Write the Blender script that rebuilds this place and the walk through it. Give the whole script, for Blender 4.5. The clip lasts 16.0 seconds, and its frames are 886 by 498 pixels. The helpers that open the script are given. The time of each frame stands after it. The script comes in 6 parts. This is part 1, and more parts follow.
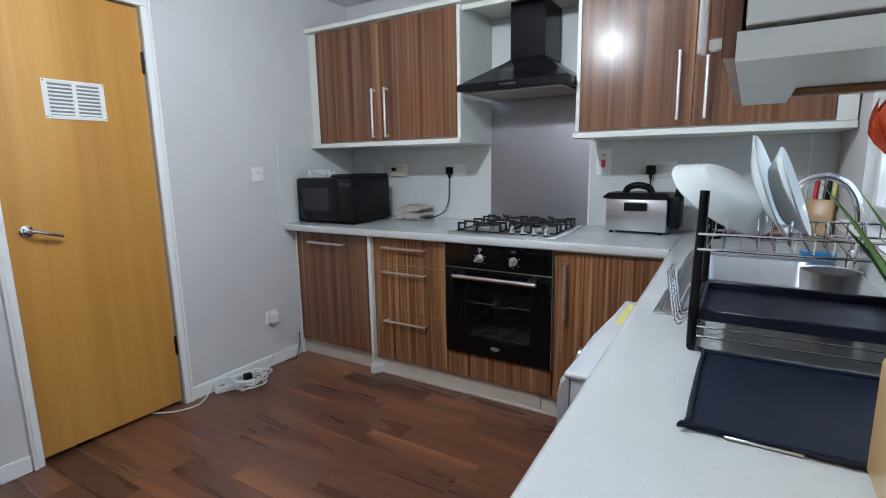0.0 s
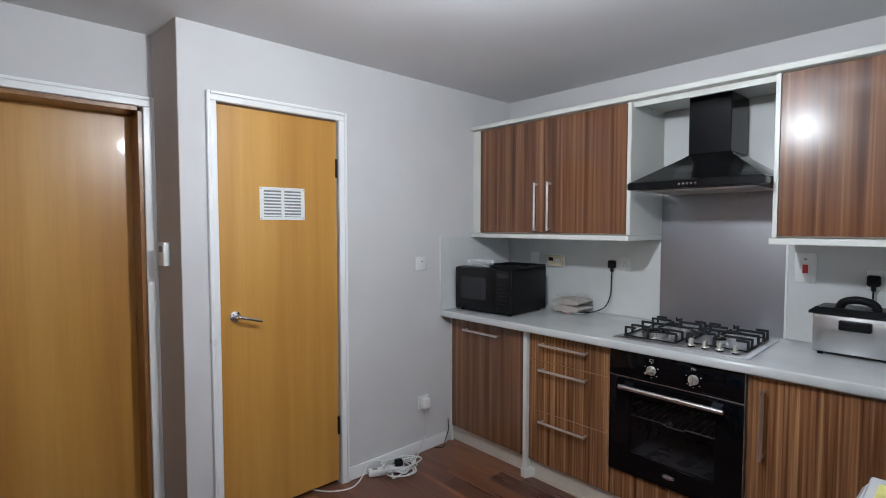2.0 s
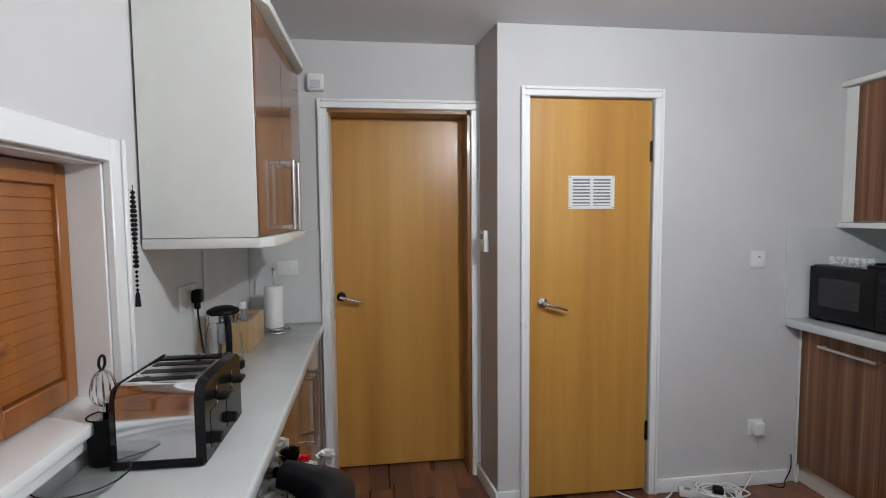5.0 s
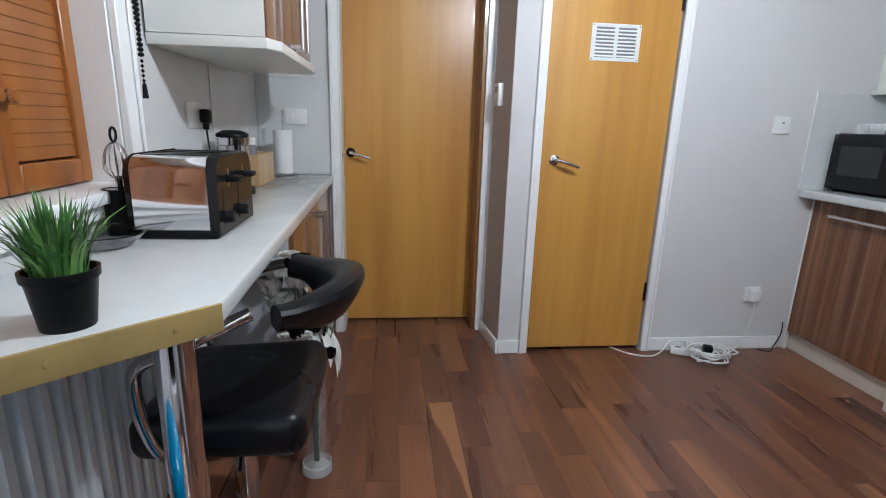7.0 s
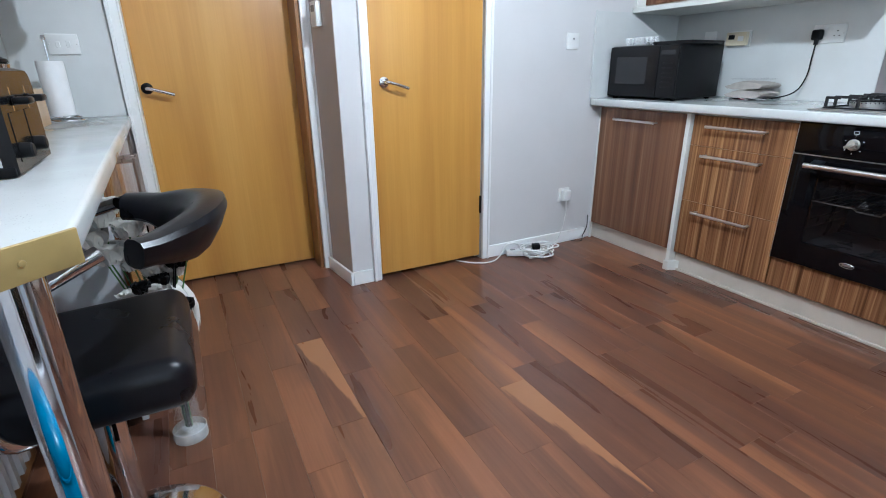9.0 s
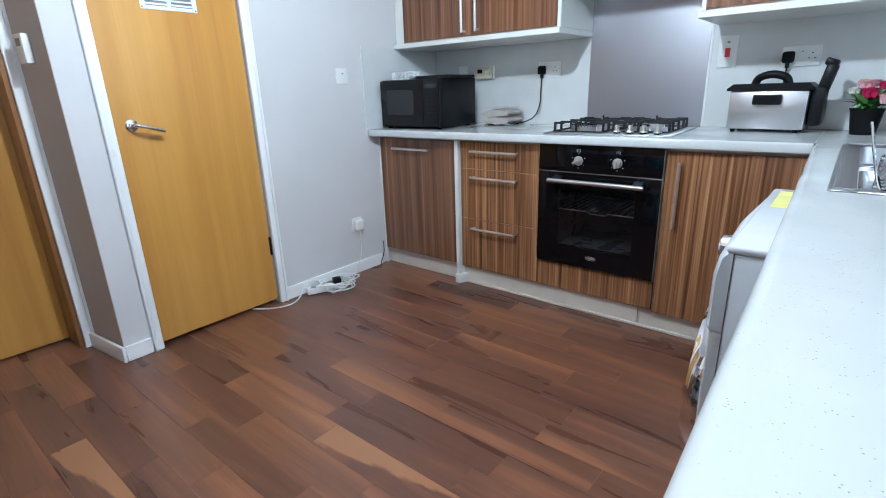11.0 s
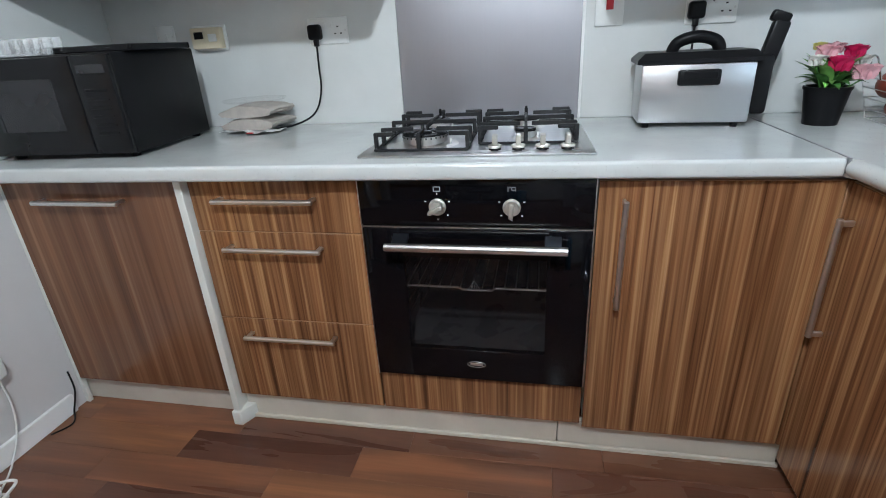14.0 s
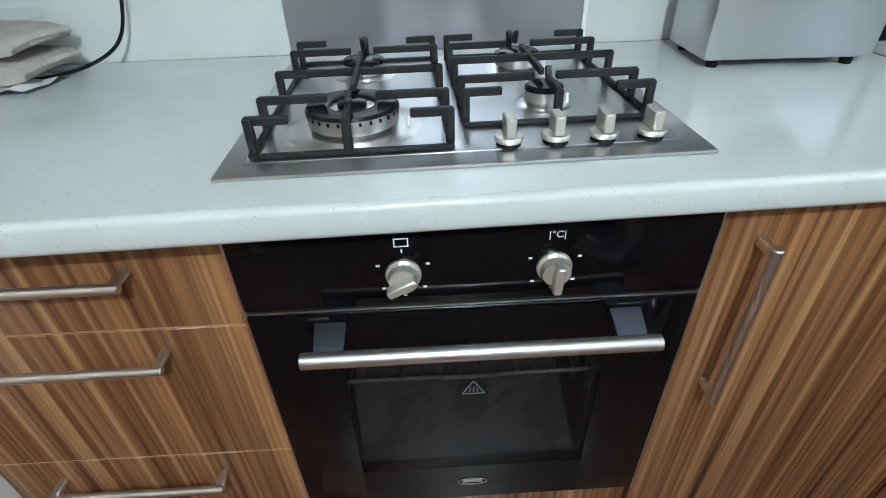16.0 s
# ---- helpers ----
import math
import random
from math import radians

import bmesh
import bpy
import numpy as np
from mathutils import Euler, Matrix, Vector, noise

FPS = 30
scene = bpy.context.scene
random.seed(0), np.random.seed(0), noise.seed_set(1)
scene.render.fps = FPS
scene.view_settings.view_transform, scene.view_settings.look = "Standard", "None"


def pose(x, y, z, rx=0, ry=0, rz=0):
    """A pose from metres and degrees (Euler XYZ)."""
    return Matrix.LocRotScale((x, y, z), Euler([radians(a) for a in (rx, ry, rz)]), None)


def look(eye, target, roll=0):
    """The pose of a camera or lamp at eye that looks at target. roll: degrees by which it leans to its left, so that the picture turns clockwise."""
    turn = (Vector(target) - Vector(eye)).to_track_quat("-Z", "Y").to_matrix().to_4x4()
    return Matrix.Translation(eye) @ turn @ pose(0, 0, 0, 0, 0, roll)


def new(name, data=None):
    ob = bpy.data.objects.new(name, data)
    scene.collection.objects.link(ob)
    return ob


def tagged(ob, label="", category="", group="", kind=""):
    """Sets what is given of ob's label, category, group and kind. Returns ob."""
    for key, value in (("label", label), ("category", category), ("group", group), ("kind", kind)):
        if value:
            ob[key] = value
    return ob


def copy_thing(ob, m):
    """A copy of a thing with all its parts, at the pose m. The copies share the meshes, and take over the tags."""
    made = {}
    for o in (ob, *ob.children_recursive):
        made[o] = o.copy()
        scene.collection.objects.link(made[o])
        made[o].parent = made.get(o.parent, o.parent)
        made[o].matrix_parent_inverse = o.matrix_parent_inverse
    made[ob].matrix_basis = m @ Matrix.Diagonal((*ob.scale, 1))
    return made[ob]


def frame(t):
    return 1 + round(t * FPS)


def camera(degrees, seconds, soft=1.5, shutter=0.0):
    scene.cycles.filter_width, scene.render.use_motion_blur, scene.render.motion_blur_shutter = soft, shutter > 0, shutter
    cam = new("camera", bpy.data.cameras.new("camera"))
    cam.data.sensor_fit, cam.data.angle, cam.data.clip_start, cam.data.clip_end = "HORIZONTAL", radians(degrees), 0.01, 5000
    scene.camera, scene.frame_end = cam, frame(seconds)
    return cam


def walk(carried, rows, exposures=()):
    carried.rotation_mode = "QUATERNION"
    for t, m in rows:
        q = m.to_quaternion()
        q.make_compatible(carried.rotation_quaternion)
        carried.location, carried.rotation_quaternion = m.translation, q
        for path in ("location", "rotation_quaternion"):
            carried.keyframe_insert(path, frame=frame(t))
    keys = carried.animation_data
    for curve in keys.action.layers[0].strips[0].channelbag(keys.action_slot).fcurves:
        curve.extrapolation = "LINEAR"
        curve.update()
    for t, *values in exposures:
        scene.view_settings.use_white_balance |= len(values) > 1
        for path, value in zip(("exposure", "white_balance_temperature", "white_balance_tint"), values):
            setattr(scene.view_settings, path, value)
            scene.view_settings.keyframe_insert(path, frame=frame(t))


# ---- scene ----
cam = camera(83.8, 16.0, soft=1.0)
PATH = [
    (0, (0.228, 0.109, 1.293), (-0.804, 1.786, 0.943), -1.0),
    (0.5, (0.194, 0.088, 1.343), (-0.937, 1.71, 1.047), -1.2),
    (1, (0.164, 0.08, 1.4), (-1.059, 1.648, 1.183), -0.6),
    (1.5, (0.125, 0.072, 1.455), (-1.194, 1.567, 1.309), 0.1),
    (2, (0.094, 0.078, 1.474), (-1.376, 1.431, 1.379), 0.0),
    (2.5, (0.023, 0.107, 1.488), (-1.61, 1.262, 1.454), -0.1),
    (3, (-0.058, 0.101, 1.515), (-1.826, 1.036, 1.535), -0.6),
    (3.5, (-0.078, 0.096, 1.542), (-1.951, 0.797, 1.595), -0.8),
    (4, (-0.037, 0.13, 1.542), (-1.978, 0.61, 1.596), -0.6),
    (4.2, (-0.016, 0.146, 1.541), (-1.974, 0.55, 1.573), -0.6),
    (6.3, (0.059, 0.142, 1.281), (-1.905, 0.308, 0.94), -0.3),
    (6.5, (0.061, 0.142, 1.255), (-1.894, 0.326, 0.874), 0.4),
    (7, (0.071, 0.141, 1.192), (-1.855, 0.352, 0.699), 1.7),
    (7.5, (0.091, 0.146, 1.138), (-1.802, 0.359, 0.527), 1.8),
    (8, (0.11, 0.142, 1.11), (-1.742, 0.449, 0.419), 0.9),
    (8.5, (0.073, 0.108, 1.112), (-1.708, 0.693, 0.414), -0.2),
    (9, (0.057, 0.015, 1.094), (-1.609, 0.882, 0.406), -0.7),
    (9.5, (0.08, 0.006, 1.063), (-1.479, 1.063, 0.39), -0.8),
    (10, (0.109, 0.019, 1.074), (-1.333, 1.233, 0.405), -1.2),
    (10.2, (0.112, 0.019, 1.087), (-1.274, 1.301, 0.427), -1.2),
    (12.3, (-0.234, 0.434, 1.181), (-1.109, 2.119, 0.552), -4.3),
    (12.5, (-0.316, 0.495, 1.178), (-1.098, 2.216, 0.525), -4.6),
    (13, (-0.497, 0.668, 1.193), (-1.075, 2.45, 0.491), -5.1),
    (13.5, (-0.586, 0.947, 1.189), (-1.071, 2.739, 0.446), -5.1),
    (14, (-0.674, 1.172, 1.188), (-1.051, 2.972, 0.404), -3.2),
    (14.5, (-0.837, 1.408, 1.178), (-1.033, 3.19, 0.291), -2.3),
    (15, (-0.885, 1.596, 1.176), (-0.974, 3.326, 0.177), -2.9),
    (15.5, (-0.893, 1.781, 1.145), (-0.919, 3.453, 0.048), -2.9),
    (16, (-0.892, 1.863, 1.17), (-0.849, 3.499, 0.02), -2.0),
]
EXPOSURES = [(0.0, -0.92, 5950, 8), (1.5, -0.98, 6100, 10), (3.0, -1.15, 6400, 11), (4.2, -1.18, 6500, 12), (6.5, -0.76, 6150, 10), (8.0, -0.42, 5850, 9),
             (9.0, -0.16, 5650, 6), (10.2, -0.14, 5450, 3), (12.5, -0.46, 5800, 8), (14.0, -0.36, 6050, 6), (15.0, -0.27, 5950, 0), (16.0, -0.29, 5900, -3)]
walk(cam, [(t, look(eye, target, roll)) for t, eye, target, roll in PATH], EXPOSURES)

# ---- plan, in metres: west wall, recess, north, east, south, ceiling, worktop ----
XW, XR, YN, XE, YS, ZC, ZT = -2.33, -2.65, 2.99, 0.575, -0.55, 2.39, 0.91

# ---- world and light ----
world = bpy.data.worlds.new("sky")
scene.world = world
world.use_nodes = True
wn = world.node_tree.nodes
sky = wn.new("ShaderNodeTexSky")
sky.sky_type, sky.sun_disc = "NISHITA", False
sky.sun_elevation, sky.sun_rotation = radians(38), radians(110)
world.node_tree.links.new(sky.outputs[0], wn["Background"].inputs[0])
wn["Background"].inputs[1].default_value = 0.15
sun = new("sun", bpy.data.lights.new("sun", "SUN"))
sun.data.energy, sun.data.angle, sun.data.color = 0.6, radians(12), (1, 0.96, 0.9)
sun.matrix_world = look((6, 3.5, 5.5), (0.5, 1.8, 1.2))
daylight = new("window_daylight", bpy.data.lights.new("window_daylight", "AREA"))
daylight.data.shape, daylight.data.size, daylight.data.size_y = "RECTANGLE", 1.0, 0.8
daylight.data.energy, daylight.data.color = 5, (0.66, 0.84, 1.0)
daylight.matrix_world = look((XE + 0.16, 1.83, 1.52), (-2, 1.83, 2.65))

doorlight = new("glass_door_daylight", bpy.data.lights.new("glass_door_daylight", "AREA"))
doorlight.data.shape, doorlight.data.size, doorlight.data.size_y = "RECTANGLE", 1.5, 2.0
doorlight.data.energy, doorlight.data.color = 26, (0.62, 0.82, 1.0)
doorlight.matrix_world = look((XE + 1.30, -1.0, 1.30), (-2.2, 1.6, 0.4))


# ---- materials ----
def material(name, base, rough=0.5, metal=0.0, coat=0.0, spec=0.5):
    m = bpy.data.materials.new(name)
    m.use_nodes = True
    b = m.node_tree.nodes["Principled BSDF"]
    b.inputs["Base Color"].default_value = (*base, 1)
    b.inputs["Roughness"].default_value = rough
    b.inputs["Metallic"].default_value = metal
    b.inputs["Coat Weight"].default_value = coat
    b.inputs["Coat Roughness"].default_value = 0.06
    b.inputs["Specular IOR Level"].default_value = spec
    return m, b, m.node_tree.nodes, m.node_tree.links


def coords(n, l, scale, jitter=0.0):
    tc = n.new("ShaderNodeTexCoord")
    mp = n.new("ShaderNodeMapping")
    mp.inputs["Scale"].default_value = scale
    l.new(tc.outputs["Object"], mp.inputs["Vector"])
    if jitter:
        oi = n.new("ShaderNodeObjectInfo")
        mu = n.new("ShaderNodeMath")
        mu.operation = "MULTIPLY"
        mu.inputs[1].default_value = jitter
        l.new(oi.outputs["Random"], mu.inputs[0])
        co = n.new("ShaderNodeCombineXYZ")
        for k in range(3):
            l.new(mu.outputs[0], co.inputs[k])
        l.new(co.outputs[0], mp.inputs["Location"])
    return mp


def noise_tex(n, l, mp, scale, detail=4.0, rough=0.55, distort=0.0):
    t = n.new("ShaderNodeTexNoise")
    t.inputs["Scale"].default_value = scale
    t.inputs["Detail"].default_value = detail
    t.inputs["Roughness"].default_value = rough
    t.inputs["Distortion"].default_value = distort
    l.new(mp.outputs[0], t.inputs["Vector"])
    return t


def ramp(n, l, source, stops):
    r = n.new("ShaderNodeValToRGB")
    while len(r.color_ramp.elements) < len(stops):
        r.color_ramp.elements.new(0.5)
    for e, (p, c) in zip(r.color_ramp.elements, stops):
        e.position, e.color = p, (*c, 1) if len(c) == 3 else c
    l.new(source, r.inputs[0])
    return r


def blend(n, l, a, b, fac, mode="MIX"):
    x = n.new("ShaderNodeMix")
    x.data_type, x.blend_type = "RGBA", mode
    for sock, v in ((x.inputs[6], a), (x.inputs[7], b), (x.inputs[0], fac)):
        if isinstance(v, (int, float)):
            sock.default_value = v
        elif isinstance(v, tuple):
            sock.default_value = (*v, 1)
        else:
            l.new(v, sock)
    return x.outputs[2]


def bump(n, l, b, height, strength=0.1, distance=0.002):
    bp = n.new("ShaderNodeBump")
    bp.inputs["Strength"].default_value, bp.inputs["Distance"].default_value = strength, distance
    l.new(height, bp.inputs["Height"])
    l.new(bp.outputs[0], b.inputs["Normal"])


def vary(name, base, rough=0.5, metal=0.0, coat=0.0, scale=6.0, amount=0.12, grain=0.05, fine=180.0, stretch=(1, 1, 1)):
    """A plain material with soft stains, uneven gloss and fine relief."""
    m, b, n, l = material(name, base, rough, metal, coat)
    mp = coords(n, l, stretch)
    t = noise_tex(n, l, mp, scale, 5)
    dark = tuple(c * (1 - amount) for c in base)
    light = tuple(min(1, c * (1 + amount * 0.6)) for c in base)
    r = ramp(n, l, t.outputs["Fac"], [(0.3, dark), (0.7, light)])
    l.new(r.outputs[0], b.inputs["Base Color"])
    rr = ramp(n, l, t.outputs["Fac"], [(0.25, (rough * 0.8,) * 3), (0.75, (min(1, rough * 1.25),) * 3)])
    l.new(rr.outputs[0], b.inputs["Roughness"])
    if grain:
        f = noise_tex(n, l, mp, fine, 3)
        bump(n, l, b, f.outputs["Fac"], grain, 0.002)
    return m


def zebrano(name, stops, width=75):
    """Gloss laminate with upright stripes."""
    m, b, n, l = material(name, (0.2, 0.1, 0.05), 0.22, 0, 0.4, 0.25)
    b.inputs["Coat Roughness"].default_value = 0.018
    fine = noise_tex(n, l, coords(n, l, (1, 1, 0.012)), width, 3, 0.6)
    broad = noise_tex(n, l, coords(n, l, (1, 1, 0.02)), 17, 3, 0.6, 0.2)
    a = ramp(n, l, fine.outputs["Fac"], stops)
    c = ramp(n, l, broad.outputs["Fac"], [(0.34, (0.72, 0.63, 0.58)), (0.5, (1.0, 0.95, 0.9)), (0.66, (1.3, 1.24, 1.15))])
    l.new(blend(n, l, a.outputs[0], c.outputs[0], 1.0, "MULTIPLY"), b.inputs["Base Color"])
    bump(n, l, b, fine.outputs["Fac"], 0.03, 0.001)
    return m


def veneer(name, dark, mid, light):
    """Door veneer with broad soft upright bands and fine grain."""
    m, b, n, l = material(name, mid, 0.33, 0, 0.1)
    broad = noise_tex(n, l, coords(n, l, (1, 1, 0.05)), 7, 3, 0.5, 0.3)
    fine = noise_tex(n, l, coords(n, l, (1, 1, 0.03)), 120, 4, 0.6)
    a = ramp(n, l, broad.outputs["Fac"], [(0.3, dark), (0.5, mid), (0.72, light)])
    c = ramp(n, l, fine.outputs["Fac"], [(0.3, (0.95, 0.93, 0.90)), (0.7, (1.02, 1.02, 1.02))])
    l.new(blend(n, l, a.outputs[0], c.outputs[0], 1.0, "MULTIPLY"), b.inputs["Base Color"])
    bump(n, l, b, fine.outputs["Fac"], 0.05, 0.001)
    return m


def walnut_floor():
    m, b, n, l = material("walnut_laminate", (0.1, 0.04, 0.02), 0.34, 0, 0.0)
    oi = n.new("ShaderNodeObjectInfo")
    tone = ramp(n, l, oi.outputs["Random"], [(0.0, (0.108, 0.047, 0.031)), (0.35, (0.138, 0.059, 0.036)), (0.75, (0.158, 0.068, 0.039)), (1.0, (0.190, 0.084, 0.045))])
    swirl = noise_tex(n, l, coords(n, l, (0.16, 1.5, 1), 37.0), 5.0, 4, 0.5, 0.7)
    fig = ramp(n, l, swirl.outputs["Fac"], [(0.28, (0.62, 0.59, 0.61)), (0.44, (0.88, 0.87, 0.89)), (0.56, (1.10, 1.07, 1.0)), (0.67, (1.65, 1.58, 1.35))])
    fine = noise_tex(n, l, coords(n, l, (0.03, 1, 1), 11.0), 110, 4, 0.65)
    gr = ramp(n, l, fine.outputs["Fac"], [(0.3, (0.88, 0.86, 0.84)), (0.65, (1.06, 1.05, 1.04))])
    c = blend(n, l, tone.outputs[0], fig.outputs[0], 1.0, "MULTIPLY")
    l.new(blend(n, l, c, gr.outputs[0], 1.0, "MULTIPLY"), b.inputs["Base Color"])
    rr = ramp(n, l, swirl.outputs["Fac"], [(0.2, (0.23,) * 3), (0.8, (0.37,) * 3)])
    l.new(rr.outputs[0], b.inputs["Roughness"])
    bump(n, l, b, fine.outputs["Fac"], 0.08, 0.001)
    return m


def speckled(name, base, speck):
    """Laminate worktop with small specks."""
    m, b, n, l = material(name, base, 0.16, 0, 0.15)
    mp = coords(n, l, (1, 1, 1))
    v = n.new("ShaderNodeTexVoronoi")
    v.inputs["Scale"].default_value = 210
    l.new(mp.outputs[0], v.inputs["Vector"])
    dots = ramp(n, l, v.outputs["Distance"], [(0.10, (1,) * 3), (0.2, (0,) * 3)])
    sel = noise_tex(n, l, mp, 60, 2)
    pick = ramp(n, l, sel.outputs["Fac"], [(0.52, (0,) * 3), (0.58, (1,) * 3)])
    big = noise_tex(n, l, mp, 5, 4)
    tone = ramp(n, l, big.outputs["Fac"], [(0.3, tuple(c * 0.93 for c in base)), (0.7, base)])
    fac = blend(n, l, dots.outputs[0], pick.outputs[0], 1.0, "MULTIPLY")
    l.new(blend(n, l, tone.outputs[0], speck, fac), b.inputs["Base Color"])
    rr = ramp(n, l, big.outputs["Fac"], [(0.3, (0.12,) * 3), (0.7, (0.24,) * 3)])
    l.new(rr.outputs[0], b.inputs["Roughness"])
    return m


def brushed(name, base, rough, stretch):
    m, b, n, l = material(name, base, rough, 1.0)
    t = noise_tex(n, l, coords(n, l, stretch), 90, 4)
    rr = ramp(n, l, t.outputs["Fac"], [(0.3, (rough * 0.88,) * 3), (0.7, (rough * 1.15,) * 3)])
    l.new(rr.outputs[0], b.inputs["Roughness"])
    bump(n, l, b, t.outputs["Fac"], 0.015, 0.0005)
    return m


def clear(name, tint=(1, 1, 1), rough=0.0, ior=1.45):
    m, b, n, l = material(name, tint, rough)
    b.inputs["Transmission Weight"].default_value = 1
    b.inputs["IOR"].default_value = ior
    return m


def glowing(name, colour, strength):
    m, b, n, l = material(name, (0.8, 0.8, 0.8), 0.5)
    b.inputs["Emission Color"].default_value = (*colour, 1)
    b.inputs["Emission Strength"].default_value = strength
    return m


M_WALL = vary("wall_paint", (0.62, 0.605, 0.60), 0.75, scale=2.2, amount=0.05, grain=0.12, fine=90)
M_CEIL = vary("ceiling_paint", (0.68, 0.67, 0.68), 0.8, scale=1.6, amount=0.05, grain=0.12, fine=70)
M_TRIM = vary("white_gloss_paint", (0.84, 0.84, 0.83), 0.30, scale=1.5, amount=0.015, grain=0)
M_FLOOR = walnut_floor()
M_GAP = vary("floor_underlay", (0.03, 0.018, 0.012), 0.8, scale=20)
M_WOOD = zebrano("zebrano_laminate", [(0.29, (0.070, 0.029, 0.014)), (0.42, (0.165, 0.074, 0.034)), (0.54, (0.250, 0.127, 0.060)), (0.72, (0.41, 0.240, 0.125))])
# zebrano with fainter stripes: a gloss reflection painted into the colour
M_SHEENWOOD = zebrano("sheen_dulled_zebrano", [(0.28, (0.082, 0.036, 0.019)), (0.42, (0.136, 0.062, 0.032)), (0.55, (0.178, 0.085, 0.045)), (0.72, (0.25, 0.135, 0.078))], 32)
M_UPPERWOOD = zebrano("wall_unit_laminate", [(0.28, (0.070, 0.029, 0.016)), (0.42, (0.128, 0.056, 0.030)), (0.55, (0.180, 0.085, 0.046)), (0.74, (0.285, 0.155, 0.090))], 36)
M_EDGE = vary("pale_wood_edging", (0.42, 0.22, 0.11), 0.4, scale=40, amount=0.25)
M_CREAM = vary("cream_panel", (0.70, 0.70, 0.655), 0.33, scale=5, amount=0.05, grain=0.02)
M_PLINTH = vary("cream_plinth", (0.60, 0.545, 0.47), 0.35, scale=7, amount=0.1, grain=0.03)
M_TOP = speckled("white_worktop", (0.59, 0.61, 0.60), (0.29, 0.30, 0.29))
M_PANEL = vary("pale_splash_panel", (0.635, 0.645, 0.635), 0.22, scale=6, amount=0.05, grain=0.02)
M_STEEL = brushed("brushed_steel", (0.58, 0.58, 0.59), 0.32, (0.06, 1, 1))
M_SINK = brushed("sink_steel", (0.52, 0.53, 0.55), 0.34, (1, 0.05, 1))
M_SPLASH = brushed("steel_splashback", (0.38, 0.38, 0.41), 0.38, (1, 1, 0.02))
M_CHROME = vary("chrome", (0.72, 0.72, 0.74), 0.07, 1.0, scale=12, amount=0.05, grain=0)
M_SATIN = vary("satin_metal", (0.70, 0.68, 0.665), 0.33, 1.0, scale=4, amount=0.02, grain=0)
M_KNOB = vary("champagne_knob", (0.62, 0.59, 0.53), 0.36, 0.7, scale=8, amount=0.03, grain=0)
# return wall colour, darker and browner than wall_paint
M_TAUPE = vary("taupe_return_wall", (0.47, 0.42, 0.39), 0.75, scale=2.2, amount=0.06, grain=0.12, fine=90)
M_DARKSTEEL = vary("dark_steel", (0.16, 0.18, 0.22), 0.3, 1.0, scale=8, amount=0.05, grain=0)
M_BLACKGLASS = vary("black_glass", (0.003, 0.003, 0.004), 0.06, scale=4, amount=0.2, grain=0)
M_CAVITY = vary("oven_enamel", (0.10, 0.10, 0.108), 0.28, scale=9, amount=0.2, grain=0.03)
M_SMOKED, smoked_b, _n, _l = material("smoked_glass", (0.006, 0.006, 0.007), 0.05)
smoked_b.inputs["Alpha"].default_value = 0.30
M_OVENWIN = vary("oven_window", (0.018, 0.018, 0.02), 0.05, scale=3, amount=0.2, grain=0)
M_BLACK = vary("black_plastic", (0.008, 0.008, 0.009), 0.36, scale=14, amount=0.2, grain=0.06)
M_BLACKGLOSS = vary("black_enamel", (0.010, 0.010, 0.011), 0.16, scale=10, amount=0.2, grain=0.01)
M_IRON = vary("cast_iron", (0.020, 0.020, 0.021), 0.5, scale=30, amount=0.25, grain=0.25, fine=260)
M_LEATHER = vary("black_leatherette", (0.007, 0.007, 0.009), 0.29, scale=5, amount=0.1, grain=0.03, fine=500)
M_NAVY = vary("navy_tray", (0.011, 0.015, 0.030), 0.40, scale=9, amount=0.25, grain=0.04)
M_DOOR = veneer("beech_veneer", (0.44, 0.205, 0.042), (0.53, 0.268, 0.056), (0.60, 0.322, 0.076))
# dark wood; on the door lining this darkness stands in for shade
M_DOORDARK = veneer("dark_wood_and_lining_shade", (0.20, 0.085, 0.025), (0.25, 0.11, 0.035), (0.3, 0.14, 0.045))
M_PINE = veneer("orange_pine", (0.20, 0.062, 0.012), (0.27, 0.089, 0.017), (0.33, 0.118, 0.025))
M_BLOCK = veneer("light_wood", (0.42, 0.26, 0.11), (0.52, 0.33, 0.15), (0.6, 0.4, 0.2))
M_WHITE = vary("white_plastic", (0.78, 0.78, 0.76), 0.3, scale=15, amount=0.04, grain=0)
M_ENAMEL = vary("white_enamel", (0.57, 0.59, 0.61), 0.22, scale=6, amount=0.04, grain=0.01)
M_CERAMIC = vary("white_ceramic", (0.70, 0.74, 0.74), 0.1, coat=0.3, scale=6, amount=0.03, grain=0)
M_IVORY = vary("ivory_plastic", (0.68, 0.60, 0.44), 0.4, scale=12, amount=0.08, grain=0)
M_BRASS = vary("brass_edging", (0.36, 0.26, 0.10), 0.38, 0.25, scale=12, amount=0.2, grain=0.03)
M_TEAL = vary("teal_plastic", (0.0, 0.22, 0.42), 0.22, scale=7, amount=0.08, grain=0.01)
M_GREEN = vary("leaf_green", (0.055, 0.17, 0.035), 0.42, scale=18, amount=0.35, grain=0.03)
M_LIGHTGREEN = vary("pale_green", (0.16, 0.33, 0.08), 0.4, scale=18, amount=0.3, grain=0.03)
M_RED = vary("red_petal", (0.60, 0.012, 0.02), 0.5, scale=30, amount=0.2)
M_PINK = vary("pink_petal", (0.78, 0.46, 0.50), 0.55, scale=30, amount=0.15)
M_MAGENTA = vary("magenta_petal", (0.52, 0.01, 0.09), 0.5, scale=30, amount=0.2)
